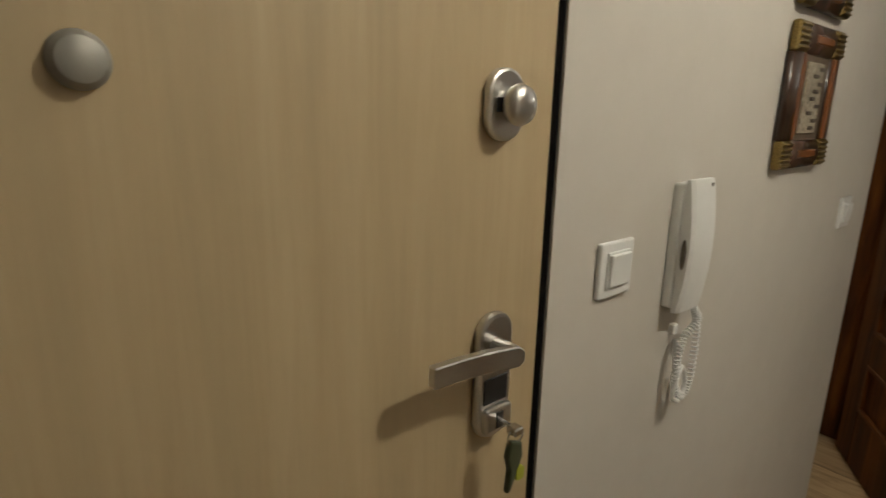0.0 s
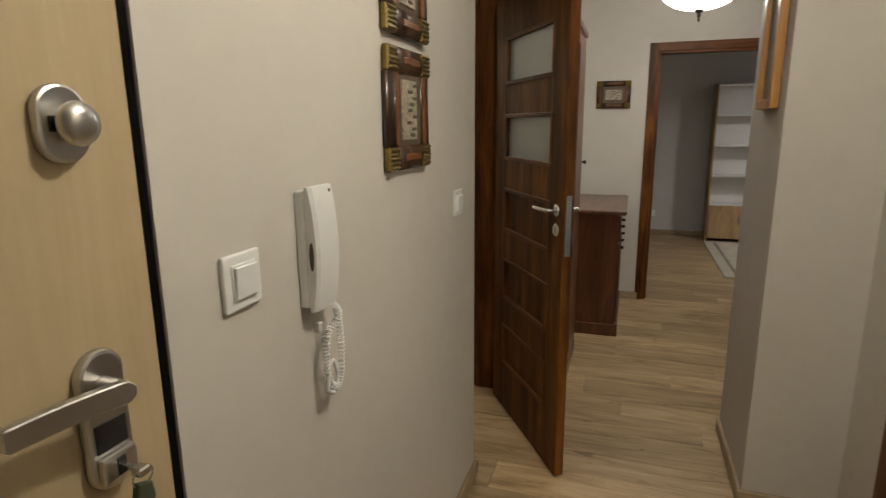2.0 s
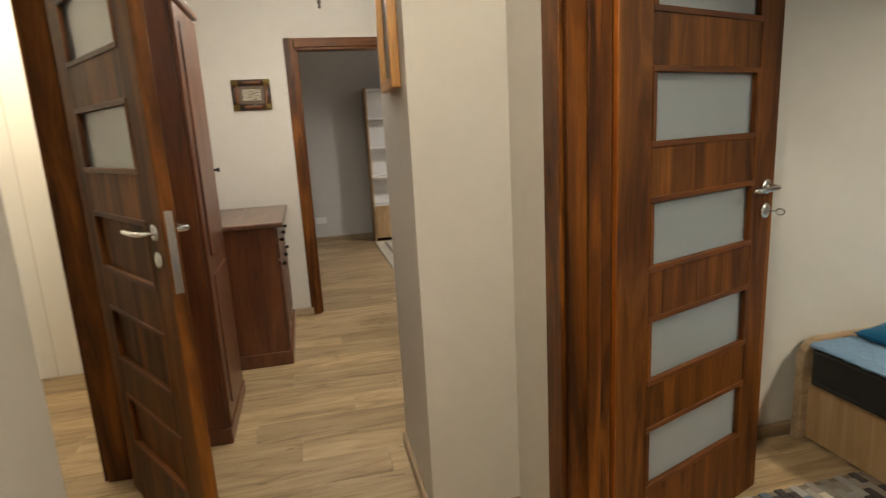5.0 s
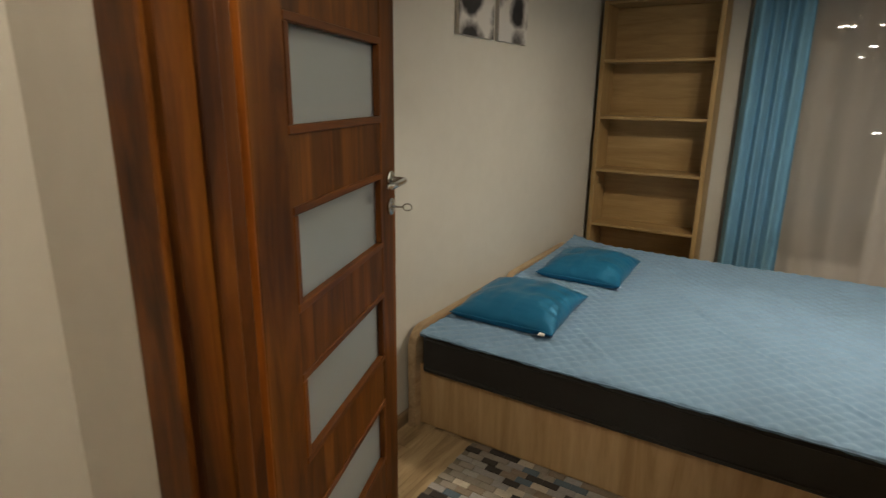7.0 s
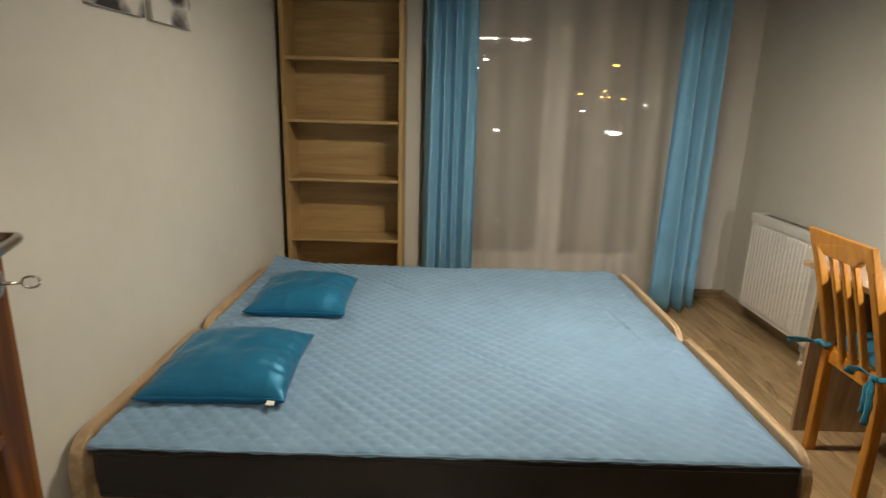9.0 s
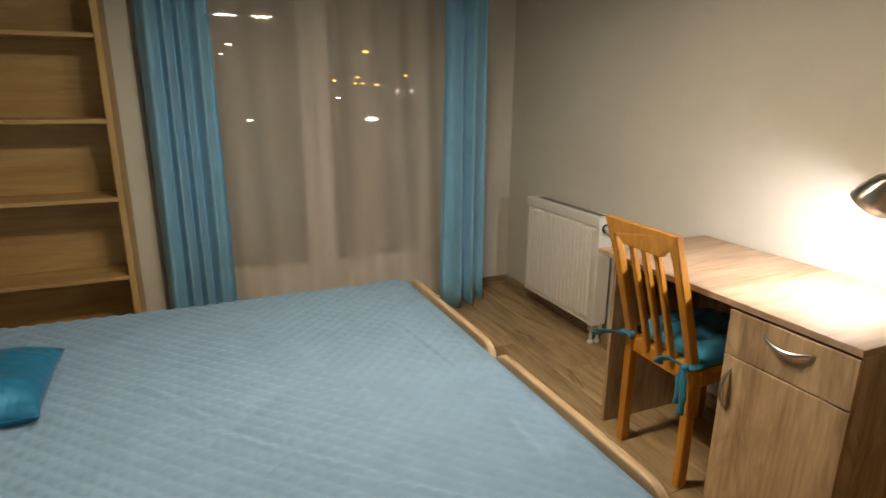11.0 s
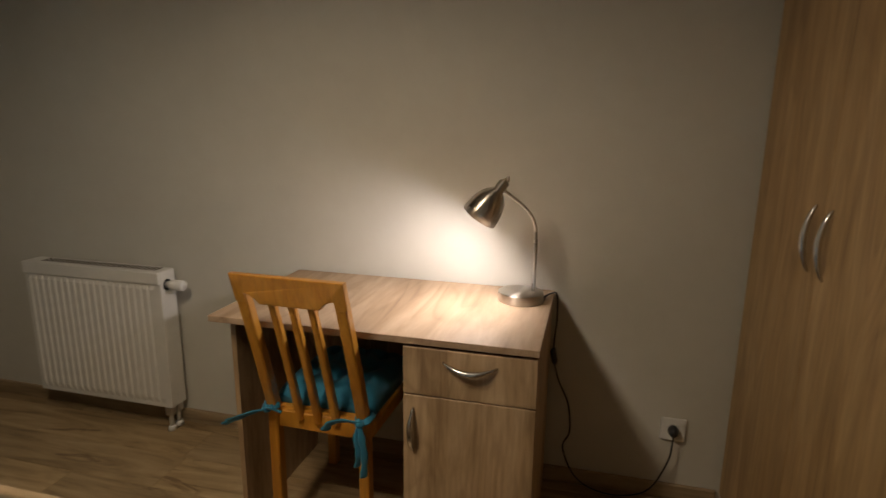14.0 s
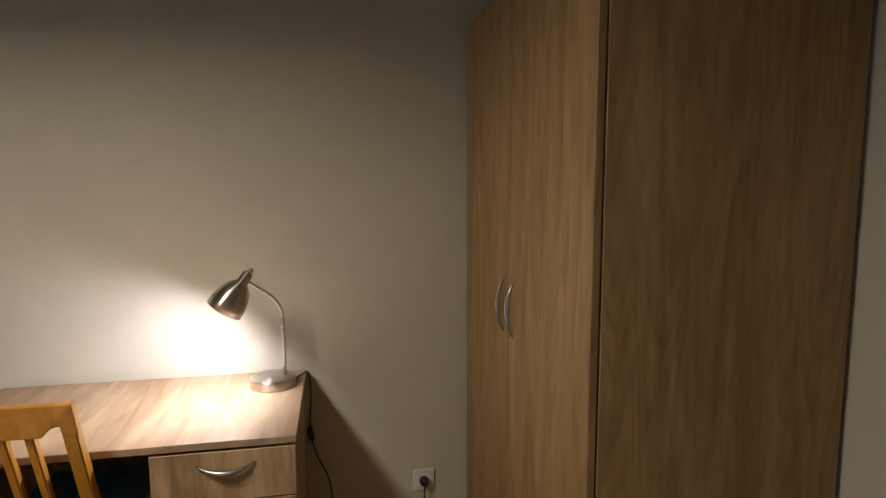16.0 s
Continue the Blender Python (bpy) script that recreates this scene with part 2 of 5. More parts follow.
M = dict(
    hall_wall=paint("cream_paint", (0.545, 0.512, 0.468)),
    room_wall=paint("pale_grey_paint", (0.559, 0.546, 0.503)),
    far_wall=paint("grey_paint", (0.499, 0.49, 0.482)),
    white=paint("white_ceiling_paint", (0.688, 0.679, 0.662)),
    plank=plank_wood(),
    subfloor=plain("dark_screed", (0.08, 0.065, 0.05), 0.9),
    skirting=grainy("oak_skirting", (0.206, 0.146, 0.086), (0.31, 0.228, 0.142), (0.387, 0.292, 0.189), "X", 0.45, 10, shift=False),
    skirting_y=grainy("oak_skirting_lengthwise", (0.206, 0.146, 0.086), (0.31, 0.228, 0.142), (0.387, 0.292, 0.189), "Y", 0.45, 10, shift=False),
    walnut=grainy("walnut_foil", (0.032, 0.0083, 0.0013), (0.092, 0.0280, 0.0040), (0.178, 0.0590, 0.0085), "Z", 0.45, 8, gloss=0.22, figure=0.5, lines=9.0, contrast=1.15),
    walnut_block=grainy("walnut_veneer_strips", (0.052, 0.0165, 0.0028), (0.128, 0.046, 0.0075), (0.215, 0.082, 0.0145), "Z", 0.5, 8, blocks=0.05, gloss=0.16),
    walnut_leaf=grainy("walnut_foil_leaf", (0.042, 0.0125, 0.0020), (0.108, 0.036, 0.0055), (0.19, 0.069, 0.0110), "Z", 0.5, 8, gloss=0.16, figure=0.5, lines=9.0, contrast=1.15),
    # orange tones hold the light that falls on a leaf's hinge edge
    walnut_edge_lit=grainy("walnut_edge_painted_lit", (0.16, 0.040, 0.005), (0.28, 0.078, 0.010), (0.36, 0.11, 0.016), "Z", 0.35, 9),
    walnut_h=grainy("walnut_bead", (0.050, 0.0150, 0.0030), (0.115, 0.037, 0.0075), (0.18, 0.062, 0.0130), "X", 0.45, 9, gloss=0.2),
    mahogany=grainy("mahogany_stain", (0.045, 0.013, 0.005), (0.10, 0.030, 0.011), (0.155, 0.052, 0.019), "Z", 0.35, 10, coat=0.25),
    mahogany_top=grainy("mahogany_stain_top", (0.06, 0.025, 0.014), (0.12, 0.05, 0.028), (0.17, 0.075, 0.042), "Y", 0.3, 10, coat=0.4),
    sonoma=grainy("sonoma_oak_upright", (0.313, 0.194, 0.0903), (0.395, 0.256, 0.125), (0.469, 0.318, 0.166), "Z", 0.5, 7, figure=0.5, lines=24.0, streak=0.26, contrast=1.15),
    sonoma_desk=grainy("sonoma_oak_desk", (0.285, 0.186, 0.104), (0.415, 0.288, 0.172), (0.505, 0.366, 0.236), "Z", 0.5, 7, figure=0.55, lines=22.0, streak=0.3, contrast=1.2),
    sonoma_x=grainy("sonoma_oak_lengthwise", (0.284, 0.185, 0.12), (0.353, 0.245, 0.165), (0.404, 0.292, 0.205), "X", 0.52, 8, figure=0.3, lines=10.0, streak=0.08, contrast=0.8),
    sonoma_top=grainy("sonoma_oak_desk_top", (0.27, 0.178, 0.114), (0.36, 0.252, 0.170), (0.425, 0.308, 0.218), "Y", 0.5, 6, figure=0.55, lines=14.0, streak=0.14, contrast=1.1),
    sonoma_y=grainy("sonoma_oak_crosswise", (0.275, 0.181, 0.103), (0.413, 0.292, 0.176), (0.516, 0.387, 0.258), "Y", 0.48, 13, figure=0.35, lines=12.0),
    shelf_oak=grainy("bookcase_oak", (0.318, 0.202, 0.0817), (0.387, 0.258, 0.112), (0.447, 0.31, 0.142), "Z", 0.5, 9, streak=0.12),
    shelf_oak_y=grainy("bookcase_oak_crosswise", (0.318, 0.202, 0.0817), (0.387, 0.258, 0.112), (0.447, 0.31, 0.142), "Y", 0.5, 9, streak=0.12),
    oak_bed=grainy("bed_oak", (0.45, 0.295, 0.14), (0.59, 0.415, 0.22), (0.67, 0.49, 0.285), "Z", 0.5, 9, blocks=0.11, streak=0.1),
    oak_edge=grainy("bed_oak_edge", (0.31, 0.206, 0.12), (0.43, 0.31, 0.189), (0.499, 0.37, 0.241), "X", 0.45, 9),
    ent_door=grainy("entrance_door_oak", (0.378, 0.297, 0.181), (0.417, 0.323, 0.194), (0.447, 0.353, 0.219), "Z", 0.5, 13, shift=False, streak=0.05, contrast=0.8),
    honey=grainy("honey_beech", (0.413, 0.163, 0.0206), (0.516, 0.224, 0.031), (0.585, 0.275, 0.0473), "Z", 0.35, 12, coat=0.3),
    dark_gap=plain("black_gap_shade", (0.005, 0.004, 0.004), 0.9),
    spyhole=plain("dull_grey_metal", (0.30, 0.29, 0.27), 0.5, 0.4, 120, 0.08, 0.02),
    nickel=plain("brushed_nickel", (0.60, 0.59, 0.575), 0.3, 1.0, 300, 0.05, 0.008),
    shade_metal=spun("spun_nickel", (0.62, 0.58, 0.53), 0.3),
    chrome=plain("satin_chrome", (0.62, 0.62, 0.62), 0.24, 1.0, 200, 0.08),
    black=plain("black_plastic", (0.014, 0.014, 0.016), 0.35),
    fob=plain("dark_green_key_fob", (0.05, 0.06, 0.03), 0.5),
    fob_tip=plain("yellow_green_fob_tip", (0.35, 0.38, 0.03), 0.5),
    plastic=plain("white_plastic", (0.722, 0.722, 0.714), 0.35, 0, 40, 0.04),
    enamel=plain("white_enamel", (0.688, 0.679, 0.654), 0.3, 0, 30, 0.05),
    upvc=plain("white_window_frame", (0.671, 0.662, 0.645), 0.35, 0, 30, 0.04),
    frame_dark=grainy("dark_frame_wood", (0.012, 0.006, 0.004), (0.04, 0.017, 0.008), (0.09, 0.035, 0.014), "Z", 0.3, 14, coat=0.3),
    frame_orange=plain("amber_frame_slip", (0.18, 0.058, 0.013), 0.35, 0, 40, 0.35),
    frame_gold=plain("antique_gold", (0.30, 0.21, 0.07), 0.4, 0.8, 300, 0.5, 0.4),
    frame_mat=plain("taupe_mat", (0.11, 0.075, 0.05), 0.7, 0, 80, 0.3),
    relief=plain("silvery_relief", (0.52, 0.46, 0.36), 0.5, 0.2, 110, 0.6, 0.8),
    relief_line=plain("dark_relief_line", (0.08, 0.06, 0.045), 0.6),
    pine=grainy("amber_pine_frame", (0.28, 0.12, 0.03), (0.42, 0.2, 0.055), (0.52, 0.27, 0.085), "Z", 0.35, 10),
    picture_grey=plain("muted_print", (0.33, 0.30, 0.25), 0.6, 0, 14, 0.5),
    quilt=fabric("blue_quilted_cotton", (0.163, 0.288, 0.439), 0.85, 700, 0.12, 0.12),
    mattress=fabric("black_mattress_side", (0.012, 0.011, 0.011), 0.7, 600, 0.3, 0.05),
    satin=fabric("teal_satin", (0.003, 0.158, 0.325), 0.43, 500, 0.15, 0.05, metal=0.35),
    tag=plain("white_label", (0.75, 0.73, 0.7), 0.7),
    curtain=fabric("blue_curtain", (0.163, 0.387, 0.576), 0.75, 800, 0.1, 0.1),
    cushion=fabric("teal_cotton", (0.006, 0.21, 0.37), 0.8, 700, 0.25, 0.2),
    sheer=sheer_cloth(),
    glass=window_glass(),
    frost=frosted("frosted_glass"),
    rug_cream=fabric("cream_rug", (0.473, 0.43, 0.327), 0.95, 300, 0.3, 0.4),
    hide=patch_hide(),
    hide_rest=patch_hide(True),
    rug_back=fabric("rug_backing", (0.22, 0.19, 0.15), 0.95, 300, 0.3, 0.1),
    print_a=blot_print("blossom_print", 1.3),
    print_b=blot_print("blossom_print_dark", 4.9),
    canvas=plain("canvas_edge", (0.6, 0.59, 0.56), 0.8),
    shelf_white=plain("white_shelf_board", (0.671, 0.671, 0.662), 0.45, 0, 30, 0.04),
    tile=tiles(),
    hall_bowl=glowing("lit_opal_glass_hall", WARM, HALL_GLOW),
    corridor_bowl=glowing("lit_opal_glass_corridor", (1.0, 0.96, 0.85), CORRIDOR_GLOW),
    room_bowl=glowing("lit_opal_diffuser_bedroom", (1.0, 0.89, 0.71), ROOM_GLOW),
    bath_bowl=glowing("lit_opal_glass_bathroom", (1.0, 0.84, 0.6), BATH_GLOW),
    far_bowl=glowing("lit_opal_glass_far_room", (1.0, 0.94, 0.87), FAR_GLOW),
    bulb=glowing("lit_bulb", (1.0, 0.88, 0.7), 30.0),
    shade_in=plain("white_shade_lining", (0.8, 0.78, 0.74), 0.5),
    bronze=plain("dark_bronze", (0.03, 0.022, 0.016), 0.35, 0.7),
    street_yellow=glowing("sodium_lamp", (1.0, 0.5, 0.08), 8.0),
    street_white=glowing("white_lamp", (1.0, 0.95, 0.9), 9.0),
    dark_ground=plain("night_ground", (0.03, 0.028, 0.025), 0.95, 0, 2, 0.4),
)
M["dark_gap"].node_tree.nodes["Principled BSDF"].inputs["Specular IOR Level"].default_value = 0.05


# ---------------------------------------------------------------- mesh helpers
def link_mesh(name, bm, mat, smooth=False):
    me = bpy.data.meshes.new(name)
    if smooth:
        for fc in bm.faces:
            fc.smooth = True
    bm.to_mesh(me)
    bm.free()
    me.materials.append(mat)
    return new(name, me)


def part(name, bm, mat, parent, label="", smooth=False, m=None):
    ob = link_mesh(name, bm, mat, smooth)
    ob.parent = parent
    if m is not None:
        ob.matrix_basis = m
    if label:
        tagged(ob, label)
    return ob


def thing(name, label, category, m=None, group="", kind=""):
    ob = new(name)
    ob.empty_display_size = 0.1
    ob.matrix_world = m if m is not None else Matrix()
    return tagged(ob, label, category, group, kind)


def whole(name, bm, mat, label, category, kind="", smooth=False, m=None, group=""):
    ob = link_mesh(name, bm, mat, smooth)
    if m is not None:
        ob.matrix_basis = m
    return tagged(ob, label, category, group, kind)


def box(a, b, bevel=0.0, bm=None, seg=1):
    bm = bm or bmesh.new()
    made = bmesh.ops.create_cube(bm, size=1)["verts"]
    for v in made:
        v.co = Vector([min(a[i], b[i]) + abs(b[i] - a[i]) * (v.co[i] + 0.5) for i in range(3)])
    if bevel:
        es = list({e for v in made for e in v.link_edges})
        bmesh.ops.bevel(bm, geom=es, offset=bevel, segments=seg, affect="EDGES", profile=0.5)
    return bm


def lathe(profile, seg=32, bm=None, m=None):
    """A turned shape from (radius, height) pairs round z."""
    bm = bm or bmesh.new()
    rings = []
    for r, z in profile:
        if r < 1e-5:
            rings.append([bm.verts.new((0, 0, z))])
        else:
            rings.append([bm.verts.new((r * math.cos(2 * math.pi * i / seg), r * math.sin(2 * math.pi * i / seg), z)) for i in range(seg)])
    for a, b in zip(rings, rings[1:]):
        for i in range(seg):
            j = (i + 1) % seg
            if len(a) == 1 and len(b) > 1:
                bm.faces.new((a[0], b[j], b[i]))
            elif len(b) == 1 and len(a) > 1:
                bm.faces.new((a[i], a[j], b[0]))
            elif len(a) > 1:
                bm.faces.new((a[i], a[j], b[j], b[i]))
    if m is not None:
        bm.transform(m)
    bmesh.ops.recalc_face_normals(bm, faces=bm.faces)
    return bm


def tube(points, radius, seg=10, bm=None, flat=1.0):
    """A round or flattened bar along points; radius may be a list."""
    bm = bm or bmesh.new()
    pts = [Vector(p) for p in points]
    rad = radius if isinstance(radius, (list, tuple)) else [radius] * len(pts)
    rings, side = [], None
    for i, p in enumerate(pts):
        d = (pts[min(i + 1, len(pts) - 1)] - pts[max(i - 1, 0)]).normalized()
        if side is None:
            side = d.orthogonal().normalized()
        side = (side - d * side.dot(d)).normalized()
        up = d.cross(side)
        rings.append([bm.verts.new(p + rad[i] * (side * math.cos(2 * math.pi * k / seg) + flat * up * math.sin(2 * math.pi * k / seg))) for k in range(seg)])
    for a, b in zip(rings, rings[1:]):
        for k in range(seg):
            bm.faces.new((a[k], a[(k + 1) % seg], b[(k + 1) % seg], b[k]))
    bm.faces.new(rings[0][::-1])
    bm.faces.new(rings[-1])
    bmesh.ops.recalc_face_normals(bm, faces=bm.faces)
    return bm


def slab(outline, depth, axis="Y", bevel=0.0):
    """A plate from a 2D outline; axis is the direction of its thickness."""
    bm = bmesh.new()
    put = {"X": lambda u, v, w: (w, u, v), "Y": lambda u, v, w: (u, w, v), "Z": lambda u, v, w: (u, v, w)}[axis]
    a = [bm.verts.new(put(u, v, 0)) for u, v in outline]
    b = [bm.verts.new(put(u, v, depth)) for u, v in outline]
    n = len(outline)
    fa, fb = bm.faces.new(a), bm.faces.new(b[::-1])
    for i in range(n):
        bm.faces.new((a[i], b[i], b[(i + 1) % n], a[(i + 1) % n]))
    bmesh.ops.recalc_face_normals(bm, faces=bm.faces)
    if bevel:
        es = [e for e in bm.edges if any(f in (fa, fb) for f in e.link_faces)]
        bmesh.ops.bevel(bm, geom=es, offset=bevel, segments=2, affect="EDGES", profile=0.5)
    return bm


def rounded(w, h, r, n=6, cx=0.0, cy=0.0):
    pts = []
    for qx, qy, a0 in ((1, 1, 0), (-1, 1, 90), (-1, -1, 180), (1, -1, 270)):
        for i in range(n + 1):
            a = radians(a0 + 90 * i / n)
            pts.append((cx + qx * (w / 2 - r) + r * math.cos(a), cy + qy * (h / 2 - r) + r * math.sin(a)))
    return pts


def spline(points, steps=10):
    """Smooth points through the given ones."""
    p = [Vector(q) for q in points]
    p = [2 * p[0] - p[1]] + p + [2 * p[-1] - p[-2]]
    out = []
    for i in range(1, len(p) - 2):
        for k in range(steps):
            t = k / steps
            a, b, c, d = p[i - 1:i + 3]
            out.append(0.5 * (2 * b + (c - a) * t + (2 * a - 5 * b + 4 * c - d) * t * t + (3 * b - a - 3 * c + d) * t ** 3))
    return out + [p[-2]]


# ---------------------------------------------------------------- the large structure
CEIL = 2.55


def wall(name, mat, *boxes):
    bm = bmesh.new()
    for a, b in boxes:
        box(a, b, 0, bm)
    label = {"hall_wall": "cream painted plaster wall", "room_wall": "pale grey painted bedroom wall",
             "far_wall": "grey painted wall of the far room", "tile": "white tiled bathroom wall"}[mat]
    return whole(name, bm, M[mat], label, "wall", "structure")


B0 = -0.03
wall("wall_west", "hall_wall", ((0.01, -0.9, B0), (0.13, 0.262, CEIL)), ((0.01, 0.262, 2.075), (0.13, 1.207, CEIL)), ((0.01, 1.207, B0), (0.13, 2.74, CEIL)))
wall("wall_niche", "hall_wall", ((-1.3, 2.62, B0), (0.01, 2.74, CEIL)), ((-1.42, 2.62, B0), (-1.3, 3.55, CEIL)))
wall("wall_bath_front", "hall_wall", ((-1.42, 3.55, B0), (-0.93, 3.67, CEIL)), ((-0.93, 3.55, 2.07), (-0.05, 3.67, CEIL)), ((-0.05, 3.55, B0), (0.05, 3.67, CEIL)))
wall("wall_corridor_west", "hall_wall", ((-0.07, 3.67, B0), (0.05, 5.525, CEIL)))
wall("wall_bath", "tile", ((-1.42, 3.67, B0), (-1.3, 5.0, CEIL)), ((-1.3, 4.88, B0), (-0.08, 5.0, CEIL)), ((-0.09, 3.68, B0), (-0.075, 4.88, CEIL)))
wall("wall_end", "hall_wall", ((-0.07, 5.525, B0), (0.825, 5.645, CEIL)), ((0.825, 5.525, 2.01), (1.665, 5.645, CEIL)), ((1.665, 5.525, B0), (3.12, 5.645, CEIL)))
wall("wall_column", "hall_wall", ((1.165, 2.86, B0), (1.48, 3.43, CEIL)))
wall("wall_corridor_east", "hall_wall", ((1.48, 3.11, B0), (3.0, 3.23, CEIL)), ((3.0, 3.11, B0), (3.12, 5.525, CEIL)))
wall("wall_bedroom_door", "hall_wall", ((1.48, 2.51, B0), (1.54, 2.99, CEIL)), ((1.48, 1.54, 2.06), (1.54, 2.51, CEIL)), ((1.48, 1.3, B0), (1.54, 1.54, CEIL)))
wall("wall_bedroom_west", "room_wall", ((1.54, 2.51, B0), (1.60, 2.99, CEIL)), ((1.54, 1.54, 2.06), (1.60, 2.51, CEIL)), ((1.54, 1.3, B0), (1.60, 1.54, CEIL)), ((1.40, -0.10, B0), (1.455, 1.3, CEIL)), ((1.455, 1.27, B0), (1.54, 1.3, CEIL)))
wall("wall_hall_east", "hall_wall", ((1.34, -0.9, B0), (1.40, 1.3, CEIL)), ((1.40, 1.3, B0), (1.48, 1.34, CEIL)))
wall("wall_hall_south", "hall_wall", ((0.01, -1.02, B0), (1.40, -0.9, CEIL)))
wall("wall_bedroom_north", "room_wall", ((1.48, 2.99, B0), (5.60, 3.11, CEIL)))
wall("wall_bedroom_south", "room_wall", ((1.34, -0.22, B0), (5.60, -0.10, CEIL)))
wall("wall_window", "room_wall", ((5.41, -0.10, B0), (5.60, 0.40, CEIL)), ((5.41, 2.08, B0), (5.60, 2.99, CEIL)), ((5.41, 0.40, 2.32), (5.60, 2.08, CEIL)), ((5.19, 2.14, B0), (5.41, 2.99, CEIL)), ((5.41, 0.40, B0), (5.60, 2.08, 0.02)))
wall("wall_far_room", "far_wall", ((-0.6, 8.66, B0), (3.4, 8.78, CEIL)), ((-0.72, 5.645, B0), (-0.6, 8.78, CEIL)), ((3.4, 5.525, B0), (3.52, 8.78, CEIL)), ((-0.72, 5.645, B0), (0.80, 5.66, CEIL)), ((1.70, 5.645, B0), (3.4, 5.66, CEIL)))

bm = bmesh.new()
for a, b in (((-1.42, -1.02), (1.48, 2.65)), ((-1.42, 2.65), (1.48, 5.66)), ((1.48, 3.0), (3.52, 5.66)), ((-0.72, 5.66), (3.52, 8.78)), ((1.48, -0.22), (5.6, 3.0))):
    box((*a, CEIL), (*b, CEIL + 0.12), 0, bm)
whole("ceiling", bm, M["white"], "plain white painted ceiling", "ceiling", "structure")


def skirting(a, b, mat):
    whole("baseboard", box(a, b, 0.004), M[mat], "narrow oak-coloured skirting board along the wall", "baseboard", "structure", group="skirting boards")


H, T = 0.062, 0.016
for x0, x1, y in ((1.165 - T, 1.48, 2.86), (-1.3, -0.95, 3.55), (0.05, 0.80, 5.525), (1.72, 3.0, 5.525)):
    skirting((x0, y - T, 0), (x1, y, H), "skirting")
skirting((1.62, 2.99 - T, 0), (2.78, 2.99, H), "skirting")
skirting((4.55, 2.99 - T, 0), (4.90, 2.99, H), "skirting")
skirting((2.08, -0.10, 0), (5.41, -0.10 + T, H), "skirting")
skirting((-0.6, 8.66 - T, 0), (3.4, 8.66, H), "skirting")
for x, y0, y1 in ((1.165 - T, 2.86, 3.43), (1.48 - T, 2.60, 2.86 - T), (5.41 - T, -0.084, 0.40), (1.34 - T, -0.9, 1.3), (3.0 - T, 3.23, 5.5)):
    skirting((x, y0, 0), (x + T, y1, H), "skirting_y")
for x, y0, y1 in ((0.13, -0.9, 0.24), (0.13, 1.215, 2.74), (0.05, 3.56, 5.5)):
    skirting((x, y0, 0), (x + T, y1, H), "skirting_y")
skirting((-1.3, 2.74, 0), (0.13 + T, 2.74 + T, H), "skirting")


# ---------------------------------------------------------------- doors and door frames
def door_frame(name, m, width, height, depth, casing, label):
    """Walnut lining and casings; x across the opening from 0, y through the wall from 0 (room side at depth)."""
    top = thing(name, label, "door frame", m, kind="structure")
    lining = 0.03
    for x0, x1 in ((0, lining), (width - lining, width)):
        part("jamb", box((x0, 0, 0), (x1, depth, height), 0.002), M["walnut"], top)
        part("stop", box((x0 + (lining if x0 == 0 else -0.012), 0.035, 0), (x1 + (0.012 if x0 == 0 else -lining), depth - 0.05, height - lining), 0.002), M["walnut"], top)
    part("head", box((lining, 0, height - lining), (width - lining, depth, height), 0.002), M["walnut_h"], top)
    for y0, y1 in ((-0.014, 0), (depth, depth + 0.014)):
        for x0, x1 in ((-casing + 0.012, 0.012), (width - 0.012, width + casing - 0.012)):
            part("casing", box((x0, y0, 0), (x1, y1, height + casing - 0.012), 0.004, seg=2), M["walnut"], top)
        part("casing_head", box((0.013, y0, height - 0.012), (width - 0.013, y1, height + casing - 0.012), 0.004, seg=2), M["walnut_h"], top)
    return top


def lever_handle(parent, x, z, y, sign, towards, key=True):
    """Lever on a rosette and a key rosette below it, on the leaf's face at y; sign is the way out of it."""
    ros = lambda zz: lathe([(0, 0), (0.024, 0), (0.025, 0.003), (0.024, 0.008), (0.016, 0.009), (0, 0.009)], 24, m=Matrix.Translation((x, y, zz)) @ Matrix.Rotation(radians(-90 * sign), 4, "X"))
    part("rosette", ros(z), M["chrome"], parent, "round satin chrome rosette", True)
    pts = spline([(x, y, z), (x, y + sign * 0.035, z), (x + towards * 0.012, y + sign * 0.048, z), (x + towards * 0.06, y + sign * 0.05, z), (x + towards * 0.115, y + sign * 0.048, z), (x + towards * 0.125, y + sign * 0.035, z)], 6)
    part("door_handle", tube(pts, 0.0085, 12), M["chrome"], parent, "satin chrome lever handle", True)
    part("key_rosette", ros(z - 0.078), M["chrome"], parent, "round chrome key rosette", True)
    if key:
        bm = tube([(x, y + sign * 0.008, z - 0.078), (x, y + sign * 0.04, z - 0.078)], 0.003, 8)
        ringp = [(x, y + sign * (0.053 + 0.013 * math.cos(a)), z - 0.078 + 0.010 * math.sin(a)) for a in [2 * math.pi * i / 16 for i in range(17)]]
        tube(ringp, 0.0022, 6, bm)
        part("door_key", bm, M["chrome"], parent, "small steel key in the lock", True)


